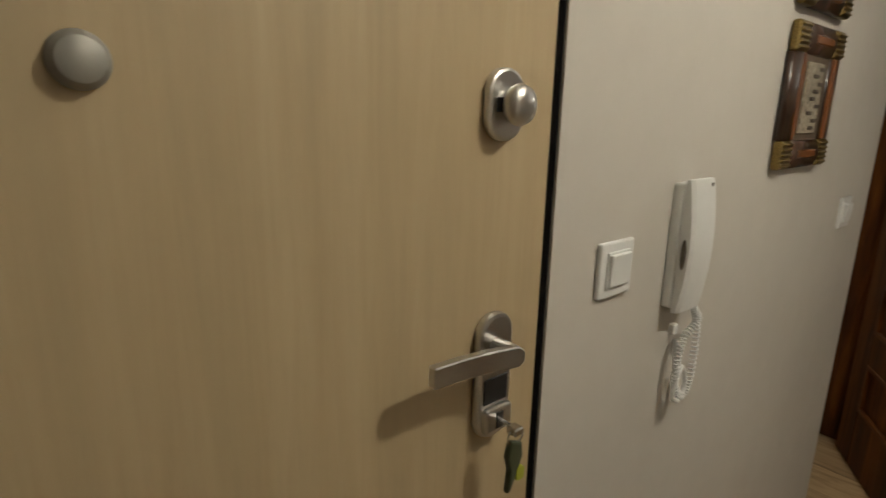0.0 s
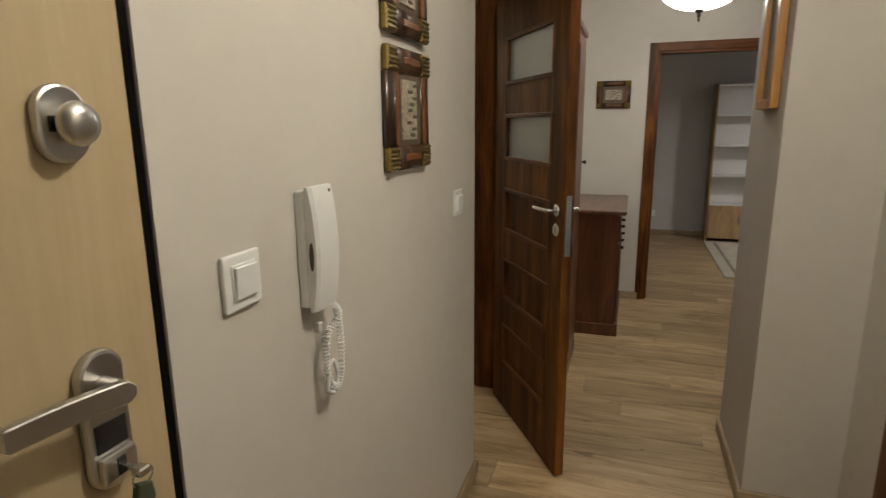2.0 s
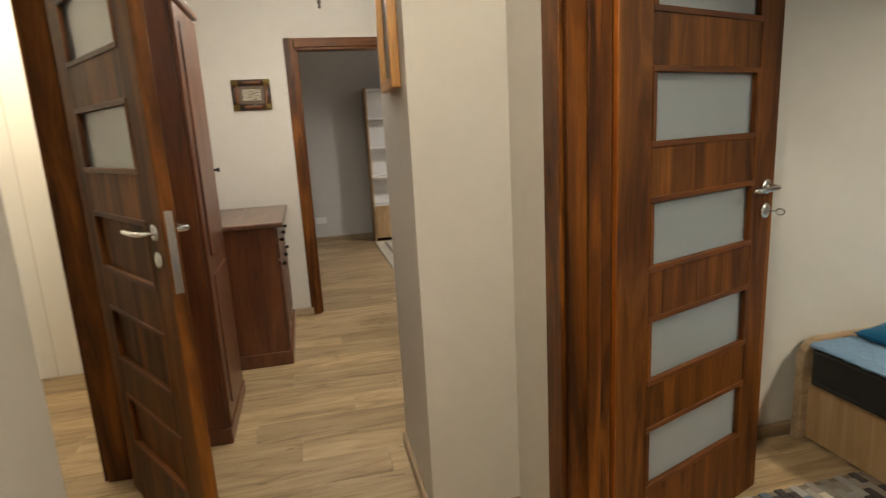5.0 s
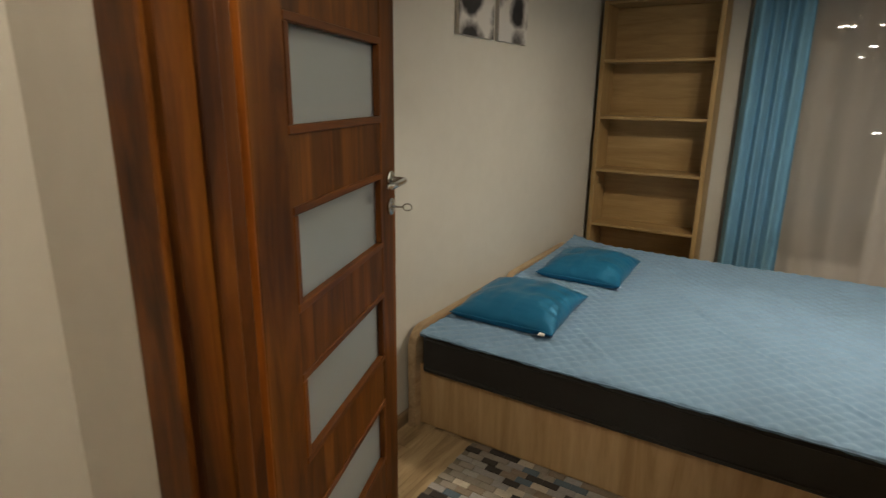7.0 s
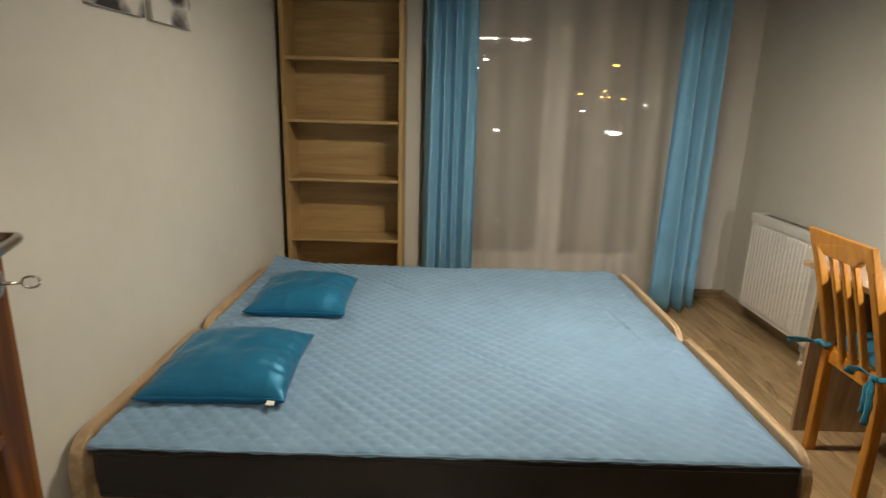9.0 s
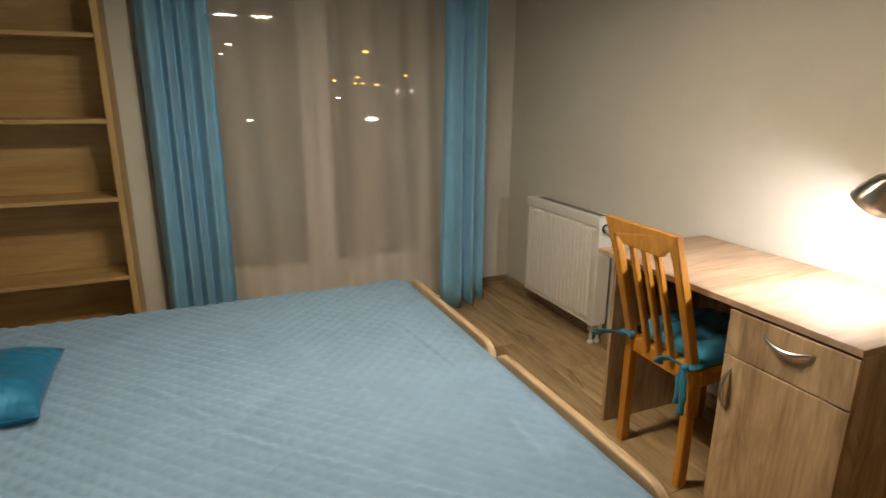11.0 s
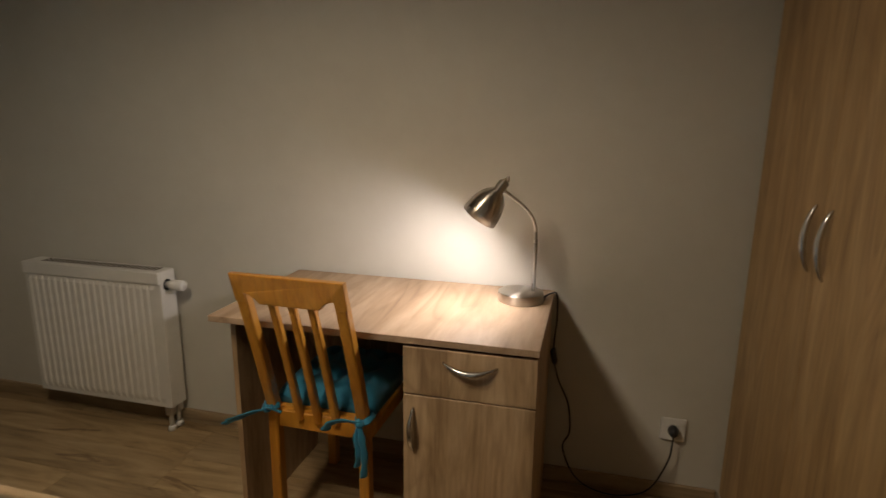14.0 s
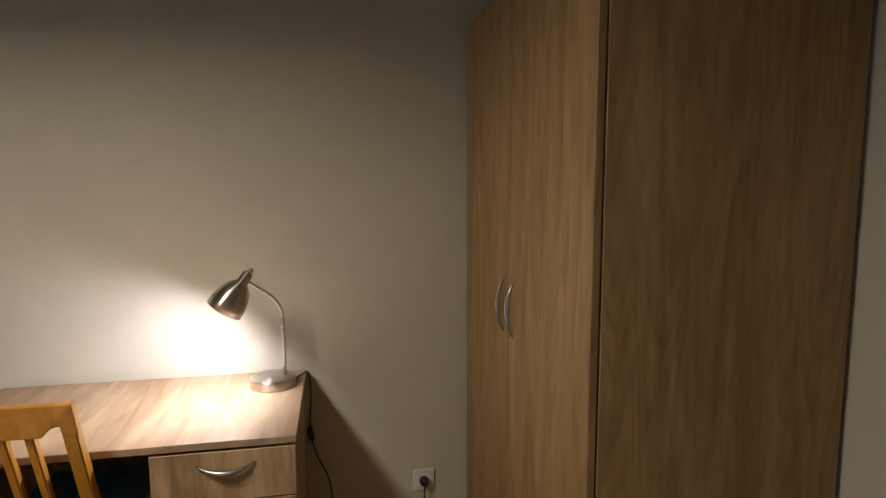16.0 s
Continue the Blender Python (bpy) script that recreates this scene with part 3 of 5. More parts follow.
def panel_door(name, m, width, panes, label, lever_way, key):
    """Leaf with five stacked panels; x from the hinge, thickness along y, panes lists which are glass from the top."""
    leaf = thing(name, label, "door", m, kind="structure")
    th, hgt = 0.04, 2.02
    px0, px1 = 0.134, width - 0.126
    tops = [1.828, 1.486, 1.143, 0.801, 0.459]
    ph = 0.205
    z0 = 0.008
    part("stile", box((0, -th / 2, z0), (px0, th / 2, hgt), 0.003), M["walnut_leaf"], leaf)
    part("stile", box((px1, -th / 2, z0), (width, th / 2, hgt), 0.003), M["walnut_leaf"], leaf)
    edges = [hgt] + [v for t in tops for v in (t, t - ph)] + [z0]
    for i in range(0, len(edges), 2):
        part("rail", box((px0, -th / 2 + 0.0015, edges[i + 1]), (px1, th / 2 - 0.0015, edges[i])), M["walnut_block"], leaf)
    for i, t in enumerate(tops):
        b = t - ph
        pane_mat = M["frost"] if i in panes else M["walnut_block"]
        part("pane" if i in panes else "panel", box((px0, -0.004, b), (px1, 0.004, t)), pane_mat, leaf, "frosted glass pane" if i in panes else "sunken walnut panel")
        for s in (-1, 1):
            y0, y1 = (s * 0.005, s * (th / 2 + 0.003))
            w = 0.014
            part("bead", box((px0 - 0.004, y0, t - w), (px1 + 0.004, y1, t + 0.003), 0.002), M["walnut_h"], leaf)
            part("bead", box((px0 - 0.004, y0, b - 0.003), (px1 + 0.004, y1, b + w), 0.002), M["walnut_h"], leaf)
            part("bead", box((px0 - 0.004, y0, b + w), (px0 + w, y1, t - w), 0.002), M["walnut"], leaf)
            part("bead", box((px1 - w, y0, b + w), (px1 + 0.004, y1, t - w), 0.002), M["walnut"], leaf)
    # thin strip in orange-brown: light on the hinge edge, put into colour
    part("edge_band", box((-0.0015, -th / 2 + 0.001, z0 + 0.001), (0.0, th / 2 - 0.001, hgt - 0.001)), M["walnut_edge_lit"], leaf, "hinge edge coloured orange-brown as if lit")
    hx = width - 0.055
    for s in (-1, 1):
        lever_handle(leaf, hx, 1.118, s * th / 2, s, lever_way, key == s or key == 2)
    part("latch_plate", box((width, -0.011, 0.945), (width + 0.003, 0.011, 1.18), 0.001), M["chrome"], leaf, "steel latch plate")
    for hz in (0.25, 1.80):
        part("hinge", tube([(-0.004, th / 2 + 0.006, hz), (-0.004, th / 2 + 0.006, hz + 0.07)], 0.007, 10), M["chrome"], leaf, "steel barrel hinge", True)
    return leaf


def frame_at(x, y, rz):
    return pose(x, y, 0, 0, 0, rz)


# bedroom doorway: opening along y in the wall x = 1.48 to 1.60
door_frame("door_frame_1", frame_at(1.60, 1.56, 90), 0.922, 2.04, 0.12, 0.10, "dark walnut door frame of the bedroom doorway")
panel_door("door_1", frame_at(1.617, 2.481, 19.8), 0.768, (0, 1, 2, 3, 4), "open walnut bedroom door with five frosted panes", -1, -1)
# bathroom doorway in the wall y = 3.55
door_frame("door_frame_2", frame_at(-0.94, 3.55, 0), 0.88, 2.04, 0.12, 0.105, "dark walnut door frame of the bathroom doorway")
a1 = math.degrees(math.atan2(2.825 - 3.475, 0.472 - 0.062))
panel_door("door_2", frame_at(0.062, 3.475, a1), 0.775, (0, 1), "open walnut door with two frosted panes", -1, 0)
# doorway at the end of the corridor
door_frame("door_frame_3", frame_at(0.83, 5.525, 0), 0.83, 1.995, 0.12, 0.062, "walnut door frame at the corridor's end")
whole("strike_plate", box((0.861, 5.57, 1.17), (0.864, 5.60, 1.23)), M["chrome"], "bright steel strike plate on the jamb", "strike plate")

# entrance door, flush in the west wall
ent = thing("door_3", "closed pale oak entrance door with steel fittings", "door", kind="structure")
part("leaf", box((0.06, 0.272, 0.005), (0.126, 1.1945, 2.066), 0.003), M["ent_door"], ent, "pale oak veneered leaf")
# near-black strips put the shade of the gap round the leaf into colour
for a, b in (((0.05, 0.263, 0), (0.121, 0.272, 2.066)), ((0.05, 1.1945, 0), (0.1255, 1.2065, 2.066)), ((0.05, 0.263, 2.066), (0.121, 1.2065, 2.0745))):
    part("gasket", box(a, b), M["dark_gap"], ent, "near-black strip for the shade in the gap")


def on_door(y, z):
    return Matrix.Translation((0.126, y, z)) @ Matrix.Rotation(radians(90), 4, "Y")


viewer = part("viewer", lathe([(0, 0), (0.021, 0), (0.022, 0.004), (0.020, 0.008), (0.018, 0.010), (0.018, 0.016), (0.016, 0.018), (0, 0.0185)], 32, m=on_door(0.695, 1.466) @ Matrix.Diagonal((0.9, 0.9, 0.7, 1))), M["spyhole"], ent, "round grey spyhole cover", True)
part("knob_plate", slab(rounded(0.058, 0.080, 0.028, 8, 1.100, 1.446), 0.012, "X", 0.004), M["nickel"], ent, "oval brushed steel plate", False, Matrix.Translation((0.126, 0, 0)))
part("thumb_turn", lathe([(0, 0), (0.011, 0), (0.010, 0.006), (0.014, 0.007), (0.019, 0.011), (0.0205, 0.016), (0.018, 0.023), (0.010, 0.027), (0, 0.028)], 28, m=Matrix.Translation((0.010, 0, 0)) @ on_door(1.103, 1.446) @ Matrix.Diagonal((1.12, 1.12, 1.05, 1))), M["nickel"], ent, "brushed steel knob", True)
part("lock_recess", box((0.136, 1.082, 1.438), (0.1395, 1.098, 1.454), 0.001), M["black"], ent, "black recess")
part("handle_plate", slab(rounded(0.058, 0.168, 0.028, 8, 1.100, 1.117), 0.014, "X", 0.005), M["nickel"], ent, "long oval brushed steel plate", False, Matrix.Translation((0.126, 0, 0)))
bmx = tube(spline([(0.138, 1.098, 1.160), (0.160, 1.098, 1.160), (0.172, 1.096, 1.160)], 6), 0.011, 14)
part("lever_neck", bmx, M["nickel"], ent, "round steel neck", True)
bmx = bmesh.new()
prof = []
for i in range(19):
    t = i / 18
    yv = 1.106 - 0.140 * t
    xv = 0.175 - 0.005 * math.sin(math.pi * t)
    hh = 0.0132 * min(1.0, 0.45 + 9 * t) - 0.0012 * t
    zz = 1.158 + 0.013 * t
    prof.append([bmx.verts.new((xv - 0.006, yv, zz - hh)), bmx.verts.new((xv + 0.006, yv, zz - hh)), bmx.verts.new((xv + 0.006, yv, zz + hh)), bmx.verts.new((xv - 0.006, yv, zz + hh))])
for p, q in zip(prof, prof[1:]):
    for k in range(4):
        bmx.faces.new((p[k], p[(k + 1) % 4], q[(k + 1) % 4], q[k]))
bmx.faces.new(prof[0])
bmx.faces.new(prof[-1])
bmesh.ops.recalc_face_normals(bmx, faces=bmx.faces)
bmesh.ops.bevel(bmx, geom=[e for e in bmx.edges], offset=0.0015, segments=1, affect="EDGES")
part("lever", bmx, M["nickel"], ent, "flat curved brushed steel lever")
part("lock_window", box((0.1395, 1.079, 1.083), (0.1415, 1.121, 1.118), 0.001), M["black"], ent, "glossy black lock window")
part("cylinder_guard", box((0.138, 1.077, 1.046), (0.150, 1.123, 1.080), 0.004, seg=2), M["nickel"], ent, "steel cylinder guard")
part("key_slot", box((0.149, 1.094, 1.052), (0.1512, 1.106, 1.074), 0.0005), M["black"], ent, "black keyhole")

keys = thing("key_bunch", "small key with ring and dark green fob hanging in the lock", "keys")
part("key_bow", tube([(0.150, 1.10, 1.063), (0.172, 1.10, 1.063)], 0.003, 8), M["chrome"], keys, "steel key shank")
part("key_ring", tube([(0.176, 1.102 + 0.014 * math.cos(a), 1.052 + 0.012 * math.sin(a)) for a in [2 * math.pi * i / 20 for i in range(21)]], 0.0012, 6), M["chrome"], keys, "thin steel split ring", True)
part("key_blade", box((0.168, 1.092, 1.055), (0.184, 1.108, 1.066), 0.002), M["chrome"], keys, "flat steel bow")
part("fob", slab([(1.108, 1.042), (1.128, 1.034), (1.131, 1.015), (1.122, 0.995), (1.112, 0.972), (1.106, 0.970), (1.109, 1.0), (1.103, 1.02)], 0.010, "X", 0.003), M["fob"], keys, "dark green plastic fob", False, Matrix.Translation((0.170, -0.016, 0.006)))
part("fob_tip", slab(rounded(0.014, 0.018, 0.004, 4, 1.122, 0.992), 0.012, "X"), M["fob_tip"], keys, "yellow-green end", False, Matrix.Translation((0.169, -0.012, 0.006)))


# ---------------------------------------------------------------- hall things
def wall_switch(y, z, size):
    sw = thing("light_switch", "square white plastic light switch on the wall", "switch", pose(0.13, y, z), group="hall switches")
    s = size / 2
    part("plate", box((0, -s, -s), (0.009, s, s), 0.003, seg=2), M["plastic"], sw)
    part("surround", box((0.009, -s * 0.66, -s * 0.66), (0.012, s * 0.66, s * 0.66), 0.001), M["plastic"], sw)
    bmr = box((0.012, -s * 0.58, -s * 0.58), (0.017, s * 0.58, s * 0.58), 0.0015)
    for v in bmr.verts:
        if v.co.x > 0.0145:
            v.co.x += 0.05 * (v.co.z)
    part("rocker", bmr, M["plastic"], sw)


wall_switch(1.354, 1.214, 0.086)
wall_switch(2.50, 1.185, 0.086)

ic = thing("door_intercom", "white plastic door intercom with curved receiver", "intercom", pose(0, 0.010, 0))
part("base", box((0.13, 1.505, 1.118), (0.150, 1.582, 1.332), 0.004, seg=2), M["plastic"], ic)
bmx = bmesh.new()
rows = []
for i in range(17):
    t = i / 16
    z = 1.112 + 0.226 * t
    bulge = 0.162 + 0.012 * math.sin(math.pi * t) ** 0.8
    rows.append([bmx.verts.new(p) for p in ((0.151, 1.506, z), (bulge - 0.005, 1.506, z), (bulge, 1.513, z), (bulge + 0.001, 1.545, z), (bulge, 1.580, z), (bulge - 0.004, 1.584, z), (0.151, 1.584, z))])
for p, q in zip(rows, rows[1:]):
    for k in range(7):
        bmx.faces.new((p[k], p[(k + 1) % 7], q[(k + 1) % 7], q[k]))
bmx.faces.new(rows[0])
bmx.faces.new(rows[-1])
bmesh.ops.recalc_face_normals(bmx, faces=bmx.faces)
part("receiver", bmx, M["plastic"], ic, "curved white receiver")
part("grip_slot", slab([(0.160 + 0.0045 * math.cos(a), 1.215 + 0.026 * math.sin(a)) for a in [2 * math.pi * i / 16 for i in range(16)]], 0.002, "Y"), M["relief_line"], ic, "dark grip recess", False, Matrix.Translation((0, 1.5045, 0)))
part("release_mark", box((0.160, 1.566, 1.325), (0.1655, 1.573, 1.331)), M["relief_line"], ic)
path = spline([(0.161, 1.568, 1.112), (0.166, 1.581, 1.086), (0.158, 1.553, 1.057), (0.158, 1.540, 1.014), (0.156, 1.547, 0.966), (0.160, 1.566, 0.938), (0.165, 1.580, 0.964), (0.166, 1.584, 1.020), (0.166, 1.580, 1.076), (0.160, 1.578, 1.100)], 26)
coil, turns = [], 62
for i, p in enumerate(path):
    d = (path[min(i + 1, len(path) - 1)] - path[max(i - 1, 0)]).normalized()
    n1 = (Vector((1, 0, 0)) - d * d.x).normalized()
    n2 = d.cross(n1)
    for k in range(4):
        a = 2 * math.pi * turns * (i + k / 4) / len(path)
        q = path[min(i + 1, len(path) - 1)]
        coil.append(p.lerp(q, k / 4) + 0.0055 * (n1 * math.cos(a) + n2 * math.sin(a)))
part("coiled_cord", tube(coil, 0.0016, 5), M["plastic"], ic, "white coiled cord", True)
part("cord_clip", box((0.13, 1.548, 1.056), (0.142, 1.562, 1.076), 0.002), M["plastic"], ic)
part("cord_tangle", tube(spline([(0.141, 1.558, 1.047), (0.154, 1.544, 1.004), (0.156, 1.553, 0.960), (0.162, 1.566, 0.946), (0.160, 1.576, 0.968), (0.158, 1.562, 0.998), (0.159, 1.546, 0.982), (0.156, 1.541, 0.944), (0.160, 1.557, 0.932)], 8), 0.0045, 7), M["plastic"], ic, "looped end of the cord", True)


def ornate_picture(m, w, h, name_label, group):
    """Square carved picture: x across, z up, y out of the wall."""
    p = thing("picture", name_label, "picture", m, group)
    b = min(w, h) * 0.21
    for s, (x0, x1, z0, z1) in (("v", (-w / 2, -w / 2 + b, -h / 2 + b, h / 2 - b)), ("v", (w / 2 - b, w / 2, -h / 2 + b, h / 2 - b)), ("h", (-w / 2 + b, w / 2 - b, h / 2 - b, h / 2)), ("h", (-w / 2 + b, w / 2 - b, -h / 2, -h / 2 + b))):
        bmf = bmesh.new()
        n = 10
        rowsf = []
        for i in range(n + 1):
            t = i / n
            out = 0.014 + 0.008 * math.sin(math.pi * t)
            if s == "v":
                rowsf.append((bmf.verts.new((x0 + (x1 - x0) * t, out, z0)), bmf.verts.new((x0 + (x1 - x0) * t, out, z1))))
            else:
                rowsf.append((bmf.verts.new((x0, out, z0 + (z1 - z0) * t)), bmf.verts.new((x1, out, z0 + (z1 - z0) * t))))
        for q, r in zip(rowsf, rowsf[1:]):
            bmf.faces.new((q[0], r[0], r[1], q[1]))
        g = bmesh.ops.extrude_face_region(bmf, geom=list(bmf.faces))["geom"]
        for v in g:
            if isinstance(v, bmesh.types.BMVert):
                v.co.y = 0.001
        bmesh.ops.recalc_face_normals(bmf, faces=bmf.faces)
        part("frame_bar", bmf, M["frame_dark"], p, "", True)
        if s == "v":
            xs = x1 - b * 0.42 if x0 < 0 else x0 + b * 0.42 - b * 0.34
            part("frame_slip", box((xs, 0.010, z0), (xs + b * 0.34, 0.0225, z1), 0.003), M["frame_orange"], p, "glossy amber inner strip")
        else:
            zs = (z0 + z1) / 2 - b * 0.16
            xm = (x0 + x1) / 2
            part("frame_slip", box((xm - (x1 - x0) * 0.36, 0.012, zs), (xm + (x1 - x0) * 0.30, 0.0235, zs + b * 0.32), 0.003), M["frame_orange"], p, "amber inlay")
    for sx in (-1, 1):
        for sz in (-1, 1):
            cx, cz = sx * (w / 2 - b / 2), sz * (h / 2 - b / 2)
            bmf = box((cx - b / 2, 0.002, cz - b / 2), (cx + b / 2, 0.020, cz + b / 2), 0.004)
            corner = part("corner", bmf, M["frame_gold"], p, "ridged antique gold corner")
            for i in range(5):
                zz = cz - b * 0.36 + i * b * 0.18
                part("ridge", box((cx - b * 0.42, 0.018, zz - b * 0.055), (cx + b * 0.42, 0.0245, zz + b * 0.055), 0.0025), M["frame_gold"], corner)
    part("mat", box((-w / 2 + b * 0.9, 0.002, -h / 2 + b * 0.9), (w / 2 - b * 0.9, 0.012, h / 2 - b * 0.9)), M["frame_mat"], p, "taupe mat")
    iw, ih = (w - 2 * b) * 0.60, (h - 2 * b) * 0.84
    if w > h * 1.1:
        iw, ih = (w - 2 * b) * 0.72, (h - 2 * b) * 0.62
    part("relief", box((-iw / 2, 0.010, -ih / 2), (iw / 2, 0.016, ih / 2), 0.001), M["relief"], p, "silvery relief plaque")
    bmf = bmesh.new()
    rnd = random.Random(7)
    for i in range(9):
        cx, cz = rnd.uniform(-0.36, 0.36) * iw, (-0.42 + 0.84 * i / 8) * ih
        box((cx - iw * 0.16, 0.0155, cz - ih * 0.03), (cx + iw * 0.12, 0.0185, cz + ih * 0.025), 0.001, bmf)
    part("relief_shapes", bmf, M["relief_line"], p, "darker raised shapes")
    return p


face_x = Matrix.Rotation(radians(-90), 4, "Z")
ornate_picture(Matrix.Translation((0.131, 2.042, 1.479)) @ face_x, 0.283, 0.292, "square relief picture in a carved brown and gold frame", "hall wall pictures")
ornate_picture(Matrix.Translation((0.131, 2.042, 1.799)) @ face_x, 0.283, 0.292, "square relief picture in a carved brown and gold frame", "hall wall pictures")
ornate_picture(Matrix.Translation((0.527, 5.524, 1.668)) @ Matrix.Rotation(radians(180), 4, "Z"), 0.262, 0.212, "small brown and gold framed picture by the doorway", "")

pf = thing("framed_print", "muted print in an amber wooden frame", "picture", pose(1.164, 3.075, 1.725, 0, 0, 90))
for a, b in (((-0.13, 0.001, -0.235), (-0.095, 0.03, 0.235)), ((0.095, 0.001, -0.235), (0.13, 0.03, 0.235)), ((-0.095, 0.001, 0.2), (0.095, 0.03, 0.235)), ((-0.095, 0.001, -0.235), (0.095, 0.03, -0.2))):
    part("frame_bar", box(a, b, 0.004, seg=2), M["pine"], pf)
part("print", box((-0.096, 0.001, -0.201), (0.096, 0.012, 0.201)), M["picture_grey"], pf, "muted grey print")

# tall cabinet and dresser
tc = thing("tall_cabinet", "tall narrow mahogany-stained cabinet with a panelled door", "cabinet")
part("body", box((0.052, 3.70, 0.07), (0.385, 4.24, 1.93), 0.003), M["mahogany"], tc)
part("plinth", box((0.052, 3.69, 0.0), (0.405, 4.25, 0.075), 0.006, seg=2), M["mahogany"], tc)
part("cornice", box((0.052, 3.685, 1.93), (0.412, 4.255, 1.965), 0.008, seg=2), M["mahogany"], tc)
dr = part("door", box((0.385, 3.715, 0.09), (0.402, 4.225, 1.915), 0.003), M["mahogany"], tc)
for z0, z1 in ((0.16, 0.78), (0.86, 1.85)):
    part("raised_panel", box((0.402, 3.79, z0), (0.410, 4.15, z1), 0.006, seg=2), M["mahogany"], dr, "raised door panel")
part("knob", lathe([(0, 0), (0.006, 0), (0.006, 0.014), (0.012, 0.022), (0.010, 0.030), (0, 0.032)], 16, m=Matrix.Translation((0.402, 4.19, 1.22)) @ Matrix.Rotation(radians(90), 4, "Y")), M["bronze"], dr, "small dark bronze knob", True)

ds = thing("dresser", "low mahogany-stained dresser with a polished top", "dresser")
part("body", box((0.052, 4.57, 0.07), (0.635, 5.43, 0.852), 0.003), M["mahogany"], ds)
part("plinth", box((0.052, 4.555, 0.0), (0.662, 5.445, 0.085), 0.006, seg=2), M["mahogany"], ds)
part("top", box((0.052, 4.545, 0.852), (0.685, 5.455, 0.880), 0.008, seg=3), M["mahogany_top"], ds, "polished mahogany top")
for i in range(3):
    y0 = 4.59 + i * 0.275
    part("drawer", box((0.635, y0, 0.66), (0.648, y0 + 0.265, 0.835), 0.004), M["mahogany"], ds)
    dd = part("door", box((0.635, y0, 0.10), (0.648, y0 + 0.265, 0.645), 0.004), M["mahogany"], ds)
    part("raised_panel", box((0.648, y0 + 0.05, 0.16), (0.655, y0 + 0.215, 0.585), 0.005, seg=2), M["mahogany"], dd)
    for zz in (0.75, 0.60):
        part("knob", lathe([(0, 0), (0.006, 0), (0.012, 0.018), (0.010, 0.026), (0, 0.028)], 14, m=Matrix.Translation((0.648, y0 + 0.13, zz)) @ Matrix.Rotation(radians(90), 4, "Y")), M["bronze"], dd, "small bronze knob", True)


# ---------------------------------------------------------------- ceiling lamps
def bowl_lamp(x, y, bottom, radius, mat, label):
    lp = thing("ceiling_lamp", label, "ceiling lamp", pose(x, y, bottom))
    prof = [(0, 0.0)] + [(radius * math.sin(radians(a)), radius * 0.55 * (1 - math.cos(radians(a)))) for a in range(10, 91, 10)]
    prof += [(radius * 1.02, radius * 0.56), (radius * 0.97, radius * 0.57), (0, radius * 0.5)]
    part("bowl", lathe(prof, 40), M[mat], lp, "lit opal glass bowl", True)
    part("finial", lathe([(0, -0.062), (0.006, -0.058), (0.009, -0.050), (0.004, -0.043), (0.010, -0.034), (0.012, -0.028), (0.008, -0.02), (0.022, -0.008), (0.030, 0.004), (0, 0.006)], 20), M["bronze"], lp, "dark bronze finial", True)
    top = CEIL - bottom
    part("stem", tube([(0, 0, radius * 0.5), (0, 0, top - 0.02)], 0.008, 10), M["bronze"], lp, "dark bronze stem", True)
    part("canopy", lathe([(0, top), (0.055, top), (0.05, top - 0.02), (0.015, top - 0.035), (0, top - 0.035)], 24), M["bronze"], lp, "dark bronze ceiling cup", True)


bowl_lamp(1.0, 4.3, 2.055, 0.212, "corridor_bowl", "lit opal glass bowl lamp over the corridor")
bowl_lamp(1.0, 1.5, 2.28, 0.046, "hall_bowl", "lit opal glass bowl lamp over the entrance")
bowl_lamp(-0.7, 4.2, 2.30, 0.14, "bath_bowl", "lit opal glass lamp in the bathroom")

def shaded_pendant(x, y, rim, heads, mat, label):
    """Opaque shallow shades over lit discs on curved arms; heads are offsets along y."""
    lp = thing("pendant_lamp", label, "pendant lamp")
    hub = rim + 0.21
    part("canopy", lathe([(0, 0), (0.07, 0), (0.065, -0.025), (0.02, -0.04), (0, -0.04)], 24, m=Matrix.Translation((x, y, CEIL))), M["bronze"], lp, "dark ceiling cup", True)
    part("stem", tube([(x, y, CEIL - 0.03), (x, y, hub - 0.01 if len(heads) > 1 else rim + 0.07)], 0.009, 10), M["bronze"], lp, "dark metal stem", True)
    for dy in heads:
        yy = y + dy
        if dy:
            part("arm", tube(spline([(x, y, hub), (x, y + dy / 2, hub + 0.03), (x, yy, hub), (x, yy, rim + 0.07)], 6), 0.007, 8), M["bronze"], lp, "curved dark metal arm", True)
        at_shade = Matrix.Translation((x, yy, rim))
        part("shade", lathe([(0.125, 0.0), (0.118, 0.022), (0.085, 0.055), (0.03, 0.078), (0, 0.08), (0, 0.074), (0.028, 0.072), (0.08, 0.050), (0.112, 0.020), (0.119, 0.0), (0.125, 0.0)], 36, m=at_shade), M["shade_in"], lp, "shallow opaque shade", True)
        part("diffuser", lathe([(0, -0.006), (0.06, -0.004), (0.094, 0.002), (0.096, 0.008), (0, 0.012)], 36, m=at_shade), M[mat], lp, "lit opal diffuser", True)


shaded_pendant(3.48, 1.415, 1.968, (0.162, -0.162), "room_bowl", "pendant lamp with two downward lit metal shades")
shaded_pendant(3.05, 6.95, 1.98, (0,), "far_bowl", "pendant lamp with one shallow shade in the far room")


